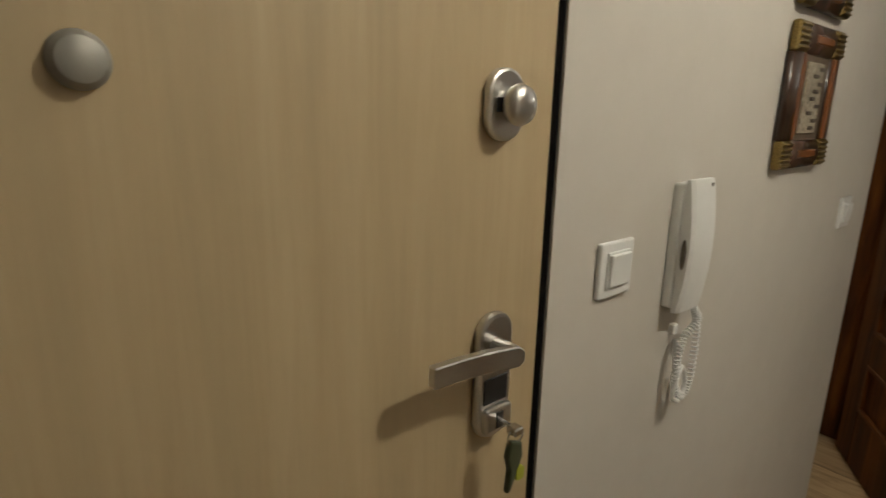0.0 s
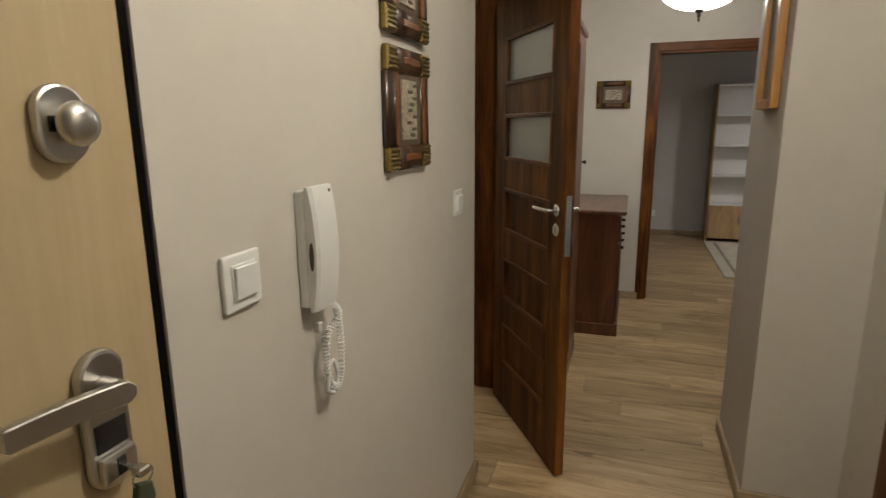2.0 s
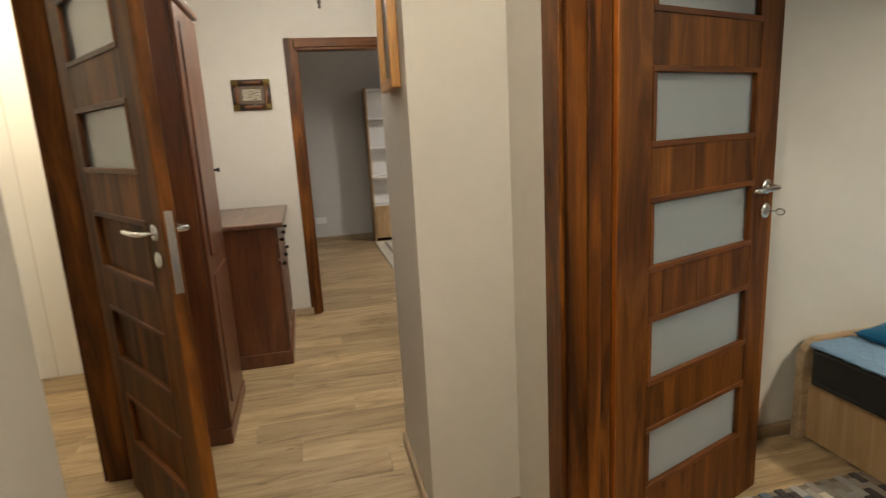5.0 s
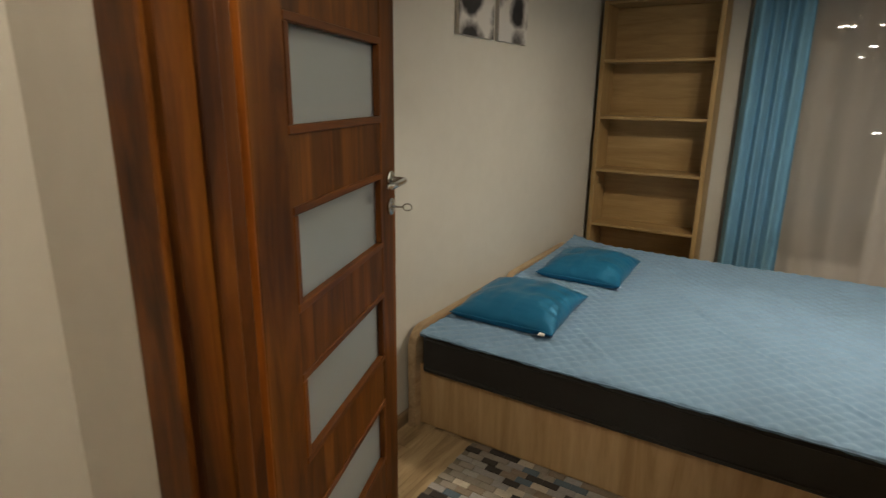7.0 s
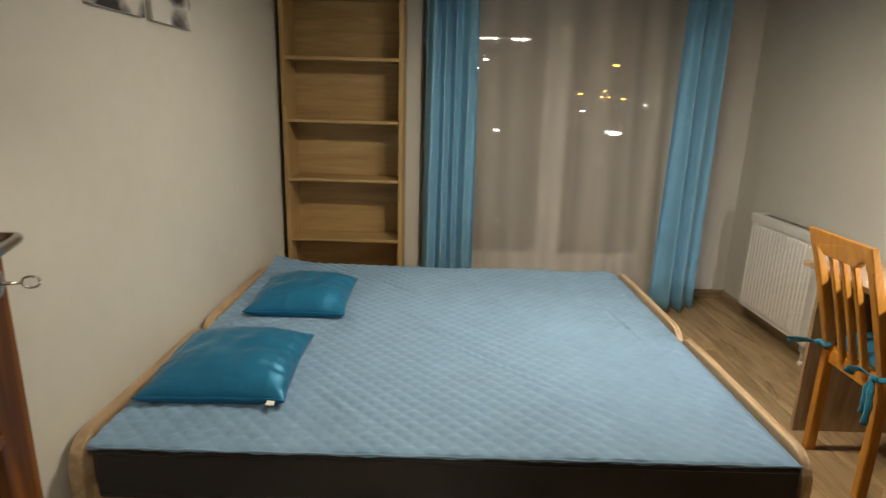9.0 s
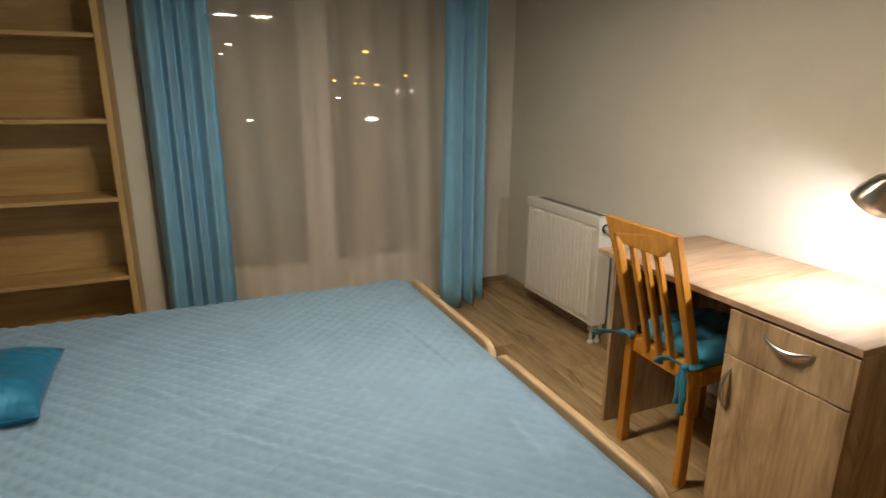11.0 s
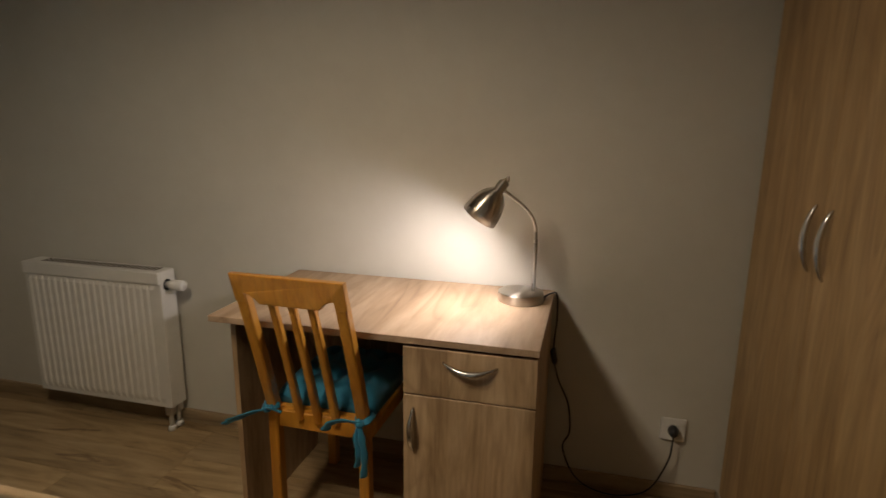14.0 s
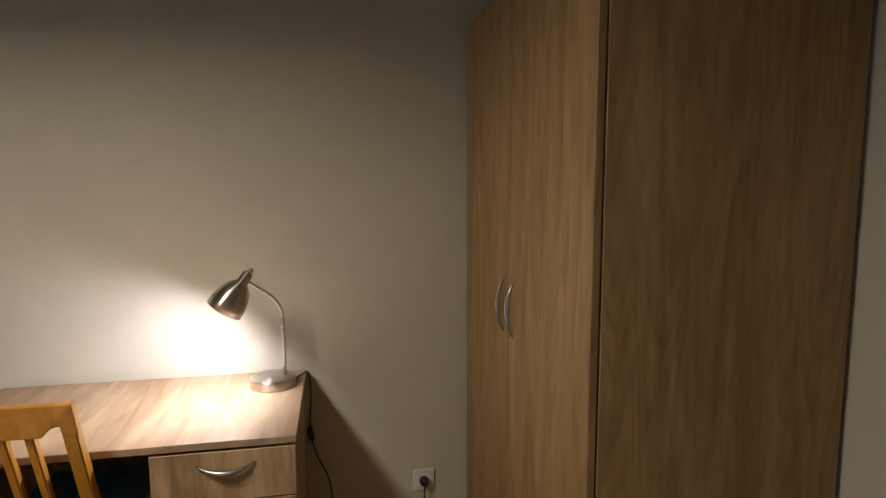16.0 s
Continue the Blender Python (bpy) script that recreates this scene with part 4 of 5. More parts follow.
# ---------------------------------------------------------------- window, curtains, night outside
win = thing("window_1", "wide white-framed balcony window at night", "window", kind="structure")
FX0, FX1 = 5.44, 5.51
for a, b in (((FX0, 0.40, 0.02), (FX1, 0.47, 2.32)), ((FX0, 2.01, 0.02), (FX1, 2.08, 2.32)), ((FX0, 0.47, 2.25), (FX1, 2.01, 2.32)), ((FX0, 0.47, 0.02), (FX1, 2.01, 0.10))):
    part("window_frame", box(a, b, 0.006, seg=2), M["upvc"], win)
for y0, y1 in ((0.475, 1.225), (1.23, 2.005)):
    sash = part("sash", box((FX0 - 0.012, y0, 0.105), (FX1 - 0.02, y0 + 0.085, 2.245), 0.006), M["upvc"], win)
    for a, b in (((FX0 - 0.012, y1 - 0.085, 0.105), (FX1 - 0.02, y1, 2.245)), ((FX0 - 0.012, y0 + 0.085, 0.105), (FX1 - 0.02, y1 - 0.085, 0.295)), ((FX0 - 0.012, y0 + 0.085, 2.16), (FX1 - 0.02, y1 - 0.085, 2.245))):
        part("sash_bar", box(a, b, 0.006), M["upvc"], sash)
    gl = part("pane", box((FX0 + 0.012, y0 + 0.08, 0.29), (FX0 + 0.030, y1 - 0.08, 2.165)), M["glass"], win, "clear double glazing")
    gl.visible_shadow = False
part("window_handle", tube(spline([(5.425, 1.27, 1.06), (5.395, 1.27, 1.06), (5.39, 1.27, 1.03), (5.39, 1.27, 0.94)], 5), 0.009, 8), M["upvc"], win, "white lever handle", True)


def drape(name, x, y0, y1, z0, z1, folds, amp, mat, label, category, flare=0.0, thick=0.004, seed=0, nx=160, nz=26):
    rnd = random.Random(seed)
    ph = [rnd.uniform(0, 6.28) for _ in range(4)]
    bm = bmesh.new()
    front, back = [], []
    for j in range(nz + 1):
        t = j / nz
        z = z1 + (z0 - z1) * t
        ra, rb = [], []
        for i in range(nx + 1):
            u = i / nx
            wob = 0.13 * math.sin(1.3 * u * 6.28 + ph[0] + 0.9 * t) + 0.02 * math.sin(3.3 * u * 6.28 + ph[1])
            s = math.sin(2 * math.pi * folds * (u + 0.02 * math.sin(2.2 * t + ph[2])) + wob * 6)
            s = s - 0.05 * math.sin(4 * math.pi * folds * u + ph[1] + t)
            depth = amp * (0.75 + 0.35 * t) * s + 0.012 * math.sin(7 * u + ph[3] + 2.5 * t)
            spread = 1 + flare * t
            yy = (y0 + y1) / 2 + (u - 0.5) * (y1 - y0) * spread
            xx = x + depth
            dz = 0.012 * math.sin(2 * math.pi * folds * u + ph[1]) if j == nz else 0
            ra.append(bm.verts.new((xx - thick / 2, yy, z + dz)))
            rb.append(bm.verts.new((xx + thick / 2, yy, z + dz)))
        front.append(ra)
        back.append(rb)
    for j in range(nz):
        for i in range(nx):
            bm.faces.new((front[j][i], front[j][i + 1], front[j + 1][i + 1], front[j + 1][i]))
            if thick:
                bm.faces.new((back[j][i], back[j + 1][i], back[j + 1][i + 1], back[j][i + 1]))
    if thick:
        for i in range(nx):
            bm.faces.new((front[0][i], back[0][i], back[0][i + 1], front[0][i + 1]))
            bm.faces.new((front[nz][i], front[nz][i + 1], back[nz][i + 1], back[nz][i]))
        for j in range(nz):
            bm.faces.new((front[j][0], front[j + 1][0], back[j + 1][0], back[j][0]))
            bm.faces.new((front[j][nx], back[j][nx], back[j + 1][nx], front[j + 1][nx]))
    return whole(name, bm, mat, label, category, "", True, group="window curtains")


drape("curtain", 5.09, 1.79, 2.10, 0.03, 2.49, 4.3, 0.032, M["curtain"], "sky-blue curtain in deep folds beside the bookcase", "curtain", 0.10, seed=3)
drape("curtain", 5.09, 0.265, 0.545, 0.015, 2.49, 2.6, 0.034, M["curtain"], "sky-blue floor-length curtain by the radiator", "curtain", 0.12, seed=8)
drape("sheer_curtain", 5.26, 0.24, 2.13, 0.02, 2.48, 10, 0.016, M["sheer"], "thin white see-through net curtain over the window", "net curtain", 0.0, thick=0.0, seed=5, nx=400, nz=12)
rail = thing("curtain_rail", "white double curtain rail under the ceiling", "curtain rail")
for xx in (5.09, 5.26):
    part("rail", box((xx - 0.012, 0.12, 2.49), (xx + 0.012, 2.135, 2.515), 0.003), M["upvc"], rail)
for yy in (0.16, 1.1, 2.08):
    part("bracket", box((5.06, yy - 0.01, 2.515), (5.41, yy + 0.01, CEIL), 0.002), M["upvc"], rail)

bm = box((9, -150, -14.5), (400, 150, -14.0))
whole("ground", bm, M["dark_ground"], "dark ground far below the window", "ground", "structure")


def night_lamp(dy, dz, dist, size, mat, label, wide=1.6):
    """A far street light in the direction (1, dy, dz) from the room, on a thin post to the ground."""
    eye = Vector((1.7, 1.94, 1.34))
    p = eye + dist * Vector((1, dy, dz))
    st = thing("street_lamp", label, "street lamp", Matrix.Translation(p), group="street lamps")
    part("lantern", lathe([(0, -size * 0.45), (size * 0.7, -size * 0.3), (size, 0), (size * 0.7, size * 0.3), (0, size * 0.45)], 12, m=Matrix.Diagonal((1, wide, 1, 1))), M[mat], st, "glowing lantern", True)
    part("post", tube([(0, 0, size * 0.4), (0, 0, -14.0 - p.z)], 0.05, 6), M["black"], st, "thin dark post")


for dy, dz in ((-0.282, 0.066), (-0.262, 0.014), (-0.266, 0.024), (-0.226, 0.018), (-0.354, 0.028), (-0.275, 0.014), (-0.30, 0.012)):
    big = 0.20 if dz > 0.05 else 0.12
    night_lamp(dy, dz, 45.0, big, "street_yellow", "distant amber street light in the night")
for dy, dz, sz in ((-0.290, -0.046, 0.36), (-0.338, 0.002, 0.10), (-0.366, 0.002, 0.10), (-0.085, -0.046, 0.16), (-0.232, -0.010, 0.14), (-0.098, -0.205, 0.06), (-0.100, -0.122, 0.05), (-0.062, 0.070, 0.15), (-0.050, 0.056, 0.09)):
    night_lamp(dy, dz, 45.0, sz, "street_white", "distant white light in the night")


# ---------------------------------------------------------------- bed
BX0, BX1, BXM = 2.742, 4.505, 3.607
bed = thing("bed", "wide oak-finish double bed with rounded end boards", "bed")


def end_board(y0, y1, x0, x1, z1, name):
    r, n = 0.085, 8
    pts = [(x0, 0.0)]
    pts += [(x0 + r - r * math.cos(radians(90 * i / n)), z1 - r + r * math.sin(radians(90 * i / n))) for i in range(n + 1)]
    pts += [(x1 - r + r * math.sin(radians(90 * i / n)), z1 - r + r * math.cos(radians(90 * i / n))) for i in range(n + 1)]
    pts += [(x1, 0.0)]
    part(name, slab(pts, y1 - y0, "Y", 0.006), M["oak_edge"], bed, "", False, Matrix.Translation((0, y0, 0)))


for x0, x1 in ((BX0, BXM - 0.004), (BXM + 0.004, BX1)):
    end_board(2.928, 2.968, x0, x1, 0.440, "headboard")
    end_board(0.955, 0.983, x0, x1, 0.452, "footboard")
part("front_rail", box((BX0 + 0.034, 0.983, 0.012), (BX0 + 0.054, 2.928, 0.285), 0.002), M["oak_bed"], bed, "oak-finish front panel")
part("back_rail", box((BX1 - 0.03, 0.983, 0.012), (BX1 - 0.01, 2.928, 0.285), 0.002), M["oak_bed"], bed)
part("slat_deck", box((BX0 + 0.054, 0.985, 0.22), (BX1 - 0.03, 2.926, 0.262)), M["oak_edge"], bed)

mt = thing("mattress", "thick mattress with black fabric sides on the bed", "mattress")
part("core", box((BX0 + 0.006, 0.988, 0.264), (BX1 - 0.012, 2.90, 0.426), 0.014, seg=3), M["mattress"], mt, "", True)
for zz in (0.285, 0.410):
    part("piping", tube([(BX0 + 0.006, 1.0, zz), (BX0 + 0.006, 2.885, zz)], 0.004, 6), M["mattress"], mt, "black edge piping", True)


def bedspread():
    bm = bmesh.new()
    x0, x1, y0, y1 = BX0 + 0.004, BX1 - 0.004, 0.992, 2.905
    nx, ny = 400, 440
    p = 0.031
    # loose creases in the cloth: middle, direction, half length, height
    folds = [(cx, cy, (math.cos(radians(a)), math.sin(radians(a))), reach, high) for cx, cy, a, reach, high in (
        (3.30, 1.80, 53, 0.34, 0.009), (3.62, 2.02, 40, 0.26, 0.007), (3.02, 1.52, 62, 0.25, 0.006), (3.95, 1.70, 30, 0.30, 0.006),
        (3.45, 1.42, 72, 0.28, 0.006), (2.95, 2.25, 48, 0.20, 0.005), (4.15, 2.20, 55, 0.22, 0.006), (3.75, 1.20, 15, 0.30, 0.006), (3.10, 1.16, 8, 0.28, 0.005), (4.30, 1.30, 100, 0.22, 0.006))]
    grid = []
    for j in range(ny + 1):
        row = []
        for i in range(nx + 1):
            x = x0 + (x1 - x0) * i / nx
            y = y0 + (y1 - y0) * j / ny
            a, b = (x + y) / p, (x - y) / p
            fade = min(1.0, max(0.6, (y - 1.0) / 0.6))
            z = 0.0060 * fade * math.sqrt((math.sin(math.pi * a / 2) ** 2 + 0.03) * (math.sin(math.pi * b / 2) ** 2 + 0.03))
            z += 0.010 * (noise.noise((x * 2.2, y * 2.2, 0.3))) + 0.003 * noise.noise((x * 9, y * 9, 1.7))
            for cx, cy, tilt, reach, high in folds:
                along, across = (x - cx) * tilt[0] + (y - cy) * tilt[1], (x - cx) * tilt[1] - (y - cy) * tilt[0]
                if abs(along) < reach and abs(across) < 0.09:
                    bow = across - 0.03 * math.sin(along * 5)
                    z += high * (math.exp(-(bow / 0.014) ** 2) - 0.5 * math.exp(-((bow - 0.028) / 0.018) ** 2)) * (1 - (along / reach) ** 2)
            corner = max(0, (x - 4.0) / 0.5) ** 2 * max(0, (y - 2.6) / 0.33) ** 2
            z += 0.05 * corner
            sag = max(0.0, 1 - (y - y0) / 0.05)
            z -= 0.016 * sag
            z -= 0.004 * max(0.0, 1 - (x - x0) / 0.02)
            row.append(bm.verts.new((x, y, 0.438 + max(z, -0.009))))
        grid.append(row)
    for j in range(ny):
        for i in range(nx):
            bm.faces.new((grid[j][i], grid[j][i + 1], grid[j + 1][i + 1], grid[j + 1][i]))
    hem = []
    for i in range(nx + 1):
        v = grid[0][i].co
        hem.append(bm.verts.new((v.x, v.y - 0.002, 0.405)))
    for i in range(nx):
        bm.faces.new((grid[0][i], hem[i], hem[i + 1], grid[0][i + 1]))
    hem = []
    for j in range(ny + 1):
        v = grid[j][0].co
        hem.append(bm.verts.new((v.x - 0.004, v.y, 0.426 + 0.0015 * math.sin(j * 0.37) + 0.002 * math.sin(j * 0.11))))
    for j in range(ny):
        bm.faces.new((grid[j][0], grid[j + 1][0], hem[j + 1], hem[j]))
    bmesh.ops.recalc_face_normals(bm, faces=bm.faces)
    sp = thing("bedspread", "light blue diamond-quilted bedspread over the bed", "bedspread")
    part("cloth", bm, M["quilt"], sp, "diamond-quilted blue cloth", True)
    part("hem", tube([(x0 - 0.002, y0 + (y1 - y0) * k / 40, 0.430 + 0.0015 * math.sin(k * 1.9)) for k in range(41)], 0.0035, 6), M["quilt"], sp, "sewn front hem", True)
    return sp


bedspread()


def pillow(cx, cy, z, size, turn, label, lean, tag):
    th = thing("pillow", label, "pillow", pose(cx, cy, z, 0, lean, turn), group="pillows on the bed")
    n = 72
    bm = bmesh.new()
    layers = []
    for s in (1, -1):
        lay = []
        for j in range(n + 1):
            row = []
            for i in range(n + 1):
                u, v = 2 * i / n - 1, 2 * j / n - 1
                ex = size / 2 * u * (1 - 0.06 * (1 - abs(v) ** 2.0) * abs(u) ** 3 )
                ey = size / 2 * v * (1 - 0.06 * (1 - abs(u) ** 2.0) * abs(v) ** 3 )
                ed = max(0.0, (1 - abs(u) ** 2.6) * (1 - abs(v) ** 2.6))
                h = (0.078 if s > 0 else 0.042) * ed ** (0.62 if s > 0 else 0.26)
                rim = 1 - ed
                wr = noise.noise((u * 3.1 + cx, v * 3.1, s * 2.0)) * 0.006 + noise.noise((u * 9, v * 2.5 + cy, 4.0)) * 0.006 * rim + noise.noise((u * 2.5, v * 9 + cx, 8.0)) * 0.006 * rim
                turn_at = math.atan2(v, u)
                wr += 0.009 * rim ** 1.2 * noise.noise((turn_at * 4.5, cy, s * 3.0 + cx)) + 0.004 * noise.noise((u * 2.0 + v * 5.0 + cx, u * 1.2 - v * 0.6, 6.0))
                # gathers that run in from the seams, and a soft ridge along the front
                for inward, along in ((1 + u, v), (1 - u, v + 5), (1 + v, u + 11), (1 - v, u + 17)):
                    wr += 0.007 * math.exp(-inward / 0.28) * noise.noise((along * 8.5 + cx, inward * 1.2, cy))
                wr += 0.007 * math.exp(-((u + 0.42 + 0.06 * math.sin(3 * v + cx)) / 0.24) ** 2)
                hh = s * h + (wr * ed ** 0.3 if s > 0 else 0)
                row.append(bm.verts.new((ex, ey, 0.035 + hh + 0.010 * rim * noise.noise((u * 1.7, v * 1.7, cx)))))
            lay.append(row)
        layers.append(lay)
    for k, lay in enumerate(layers):
        for j in range(n):
            for i in range(n):
                q = (lay[j][i], lay[j][i + 1], lay[j + 1][i + 1], lay[j + 1][i])
                bm.faces.new(q if k == 0 else q[::-1])
    seam = [layers[0][j][0].co.copy() for j in range(0, n + 1, 3)]
    bmesh.ops.remove_doubles(bm, verts=bm.verts, dist=0.0006)
    part("cover", bm, M["satin"], th, "", True)
    part("piping", tube(seam, 0.0035, 6), M["satin"], th, "sewn seam edge", True)
    if tag:
        part("label_tag", box((-size / 2 - 0.02, -size / 2 + 0.03, 0.030), (-size / 2 + 0.005, -size / 2 + 0.055, 0.035), 0.001), M["tag"], th, "small white sewn label")


pillow(3.172, 2.665, 0.442, 0.455, 1.5, "glossy teal satin cushion at the bed's head, nearer the door", -3, True)
pillow(3.885, 2.598, 0.442, 0.432, 1.0, "glossy teal satin cushion at the bed's head, nearer the window", -3, False)


# ---------------------------------------------------------------- bookcase, prints
bk = thing("bookcase", "empty tall oak-finish bookcase in the corner", "bookcase")
KX0, KX1, KY0, KY1, KT = 4.91, 5.165, 2.232, 2.958, 1.945
for y0, y1 in ((KY0, KY0 + 0.028), (KY1 - 0.028, KY1)):
    part("side", box((KX0, y0, 0), (KX1, y1, KT), 0.002), M["shelf_oak"], bk)
part("back", box((KX1 - 0.02, KY0 + 0.028, 0.03), (KX1 - 0.01, KY1 - 0.028, KT - 0.02)), M["shelf_oak_y"], bk, "oak-finish back panel")
for z in (0.10, 0.488, 0.868, 1.223, 1.584, KT - 0.002):
    part("shelf", box((KX0 + 0.004, KY0 + 0.028, z - 0.020), (KX1 - 0.02, KY1 - 0.028, z), 0.002), M["shelf_oak_y"], bk)
part("plinth", box((KX0 + 0.02, KY0 + 0.028, 0), (KX0 + 0.036, KY1 - 0.028, 0.05)), M["shelf_oak_y"], bk)

for x0, x1, mat, lab in ((3.107, 3.408, "print_a", "black and white blossom canvas print on the wall"), (3.456, 3.760, "print_b", "dark blossom canvas print on the wall")):
    cv = thing("canvas_print", lab, "picture", pose((x0 + x1) / 2, 2.989, 1.94), group="canvas prints")
    w = (x1 - x0) / 2
    part("stretcher", box((-w, -0.018, -0.352), (w, 0, 0.352), 0.002), M["canvas"], cv)
    part("print", box((-w + 0.001, -0.020, -0.351), (w - 0.001, -0.0175, 0.351)), M[mat], cv, "black and white blossom print")


# ---------------------------------------------------------------- radiator
rad = thing("radiator", "white ribbed panel radiator under the wall", "radiator")
RX0, RX1, RZ0, RZ1, RY = 4.265, 4.972, 0.115, 0.722, 0.018
bm = bmesh.new()
nrib = 19
cols = []
for i in range(nrib * 6 + 1):
    u = i / (nrib * 6)
    x = RX0 + 0.03 + (RX1 - RX0 - 0.06) * u
    k = (i % 6) / 6
    d = 0.0 if k < 0.55 else -0.006
    cols.append([bm.verts.new((x, RY - (0.010 if e else 0) + (d if not e else 0), z)) for e, z in ((1, RZ0 + 0.012), (0, RZ0 + 0.045), (0, RZ1 - 0.075), (1, RZ1 - 0.055))])
for p, q in zip(cols, cols[1:]):
    for k in range(3):
        bm.faces.new((p[k], q[k], q[k + 1], p[k + 1]))
part("front_panel", bm, M["enamel"], rad, "ribbed white front panel")
part("front_border", box((RX0, RY - 0.012, RZ0), (RX1, RY - 0.008, RZ1), 0.001), M["enamel"], rad)
part("top_band", box((RX0, RY - 0.010, RZ1 - 0.052), (RX1, RY + 0.002, RZ1), 0.003), M["enamel"], rad)
part("back_panel", box((RX0 + 0.01, -0.075, RZ0 + 0.01), (RX1 - 0.01, -0.068, RZ1 - 0.02)), M["enamel"], rad)
for x0, x1 in ((RX0 - 0.001, RX0 + 0.010), (RX1 - 0.010, RX1 + 0.001)):
    part("side_cover", box((x0, -0.078, RZ0), (x1, RY - 0.009, RZ1), 0.003), M["enamel"], rad)
part("top_grille", box((RX0 + 0.01, -0.075, RZ1 - 0.006), (RX1 - 0.01, RY - 0.012, RZ1), 0.001), M["enamel"], rad)
bm = bmesh.new()
for i in range(30):
    x = RX0 + 0.04 + i * 0.020
    box((x, -0.060, RZ1 - 0.002), (x + 0.010, RY - 0.03, RZ1 + 0.0012), 0, bm)
part("grille_slots", bm, M["relief_line"], rad, "dark grille slots")
part("bracket", box((RX0 + 0.15, -0.099, 0.3), (RX0 + 0.19, -0.075, 0.6), 0.002), M["enamel"], rad)
part("bracket", box((RX1 - 0.19, -0.099, 0.3), (RX1 - 0.15, -0.075, 0.6), 0.002), M["enamel"], rad)
vx = Matrix.Translation((RX0, -0.028, 0.662)) @ Matrix.Rotation(radians(-90), 4, "Y")
part("valve_hole", lathe([(0, 0), (0.024, 0), (0.024, 0.003), (0, 0.003)], 20, m=vx), M["black"], rad, "dark valve opening", True)
part("thermostat_head", lathe([(0, 0), (0.014, 0), (0.014, 0.018), (0.020, 0.022), (0.022, 0.030), (0.022, 0.078), (0.018, 0.084), (0, 0.086)], 22, m=vx), M["plastic"], rad, "white thermostat head", True)
for dy in (-0.045, 0.0):
    part("pipe", tube([(RX0 + 0.03, dy - 0.01, 0.0), (RX0 + 0.03, dy - 0.01, RZ0 + 0.02)], 0.009, 10), M["enamel"], rad, "white connecting pipe", True)
    part("pipe_collar", lathe([(0, 0), (0.018, 0), (0.016, 0.018), (0.010, 0.022), (0, 0.022)], 16, m=Matrix.Translation((RX0 + 0.03, dy - 0.01, 0.0))), M["plastic"], rad, "white floor collar", True)
    part("pipe_valve", box((RX0 + 0.012, dy - 0.026, 0.072), (RX0 + 0.048, dy + 0.006, 0.112), 0.004), M["nickel"], rad, "nickel valve body")


# ---------------------------------------------------------------- desk
dk = thing("desk", "sonoma oak desk with one drawer and one cupboard", "desk")
DX0, DX1, DY0, DY1, DZ = 2.682, 3.683, -0.085, 0.482, 0.757
CX = 3.062
part("top", box((DX0, DY0, DZ - 0.020), (DX1, DY1, DZ), 0.0015), M["sonoma_top"], dk, "smooth oak-finish desk top")
part("side", box((3.628, DY0 + 0.01, 0), (3.646, DY1 - 0.055, DZ - 0.020), 0.001), M["sonoma_desk"], dk)
part("side", box((DX0 + 0.006, DY0 + 0.01, 0), (DX0 + 0.024, DY1 - 0.026, DZ - 0.020), 0.001), M["sonoma_desk"], dk)
part("side", box((CX - 0.018, DY0 + 0.01, 0), (CX, DY1 - 0.026, DZ - 0.020), 0.001), M["sonoma_desk"], dk)
part("back_panel", box((CX, DY0 + 0.03, 0.30), (3.628, DY0 + 0.046, DZ - 0.020)), M["sonoma_desk"], dk)
part("cupboard_floor", box((DX0 + 0.024, DY0 + 0.01, 0.05), (CX - 0.018, DY1 - 0.026, 0.068)), M["sonoma_x"], dk)
part("plinth", box((DX0 + 0.024, DY1 - 0.06, 0), (CX - 0.018, DY1 - 0.045, 0.05)), M["sonoma_x"], dk)
drw = part("drawer", box((DX0 + 0.004, DY1 - 0.022, 0.587), (CX - 0.002, DY1 - 0.004, DZ - 0.029), 0.0015), M["sonoma_desk"], dk, "oak-finish drawer front")
cdr = part("door", box((DX0 + 0.004, DY1 - 0.022, 0.045), (CX - 0.002, DY1 - 0.004, 0.583), 0.0015), M["sonoma_desk"], dk, "oak-finish cupboard door")


def bow_handle(parent, a, b, out, sag=(0, 0, 0)):
    a, b, out, sag = Vector(a), Vector(b), Vector(out), Vector(sag)
    pts, rad = [], []
    for i in range(17):
        t = i / 16
        s = math.sin(math.pi * t)
        pts.append(a.lerp(b, t) + out * s ** 0.7 + sag * s)
        rad.append(0.003 + 0.0055 * s)
    part("handle", tube(pts, rad, 10), M["chrome"], parent, "curved satin chrome handle", True)


bow_handle(drw, (2.944, DY1 - 0.004, 0.692), (2.793, DY1 - 0.004, 0.692), (0, 0.024, 0), (0, 0, -0.016))
bow_handle(cdr, (3.030, DY1 - 0.004, 0.546), (3.030, DY1 - 0.004, 0.408), (0, 0.024, 0), (0.004, 0, 0))


# ---------------------------------------------------------------- desk lamp
lamp = thing("desk_lamp", "lit brushed nickel gooseneck desk lamp on the desk", "desk lamp")
LB = Vector((2.785, 0.062, DZ))
part("base", lathe([(0, 0), (0.074, 0), (0.0755, 0.001), (0.076, 0.003), (0.076, 0.006), (0.076, 0.029), (0.0755, 0.031), (0.074, 0.032), (0.071, 0.0325), (0.02, 0.034), (0, 0.034)], 48), M["shade_metal"], lamp, "heavy round nickel base", True, Matrix.Translation(LB))
stem = [(2.745, 0.056, DZ + 0.028), (2.745, 0.056, 0.90), (2.746, 0.058, 0.99)]
part("stem", tube(stem, 0.0055, 12), M["nickel"], lamp, "straight nickel stem", True)
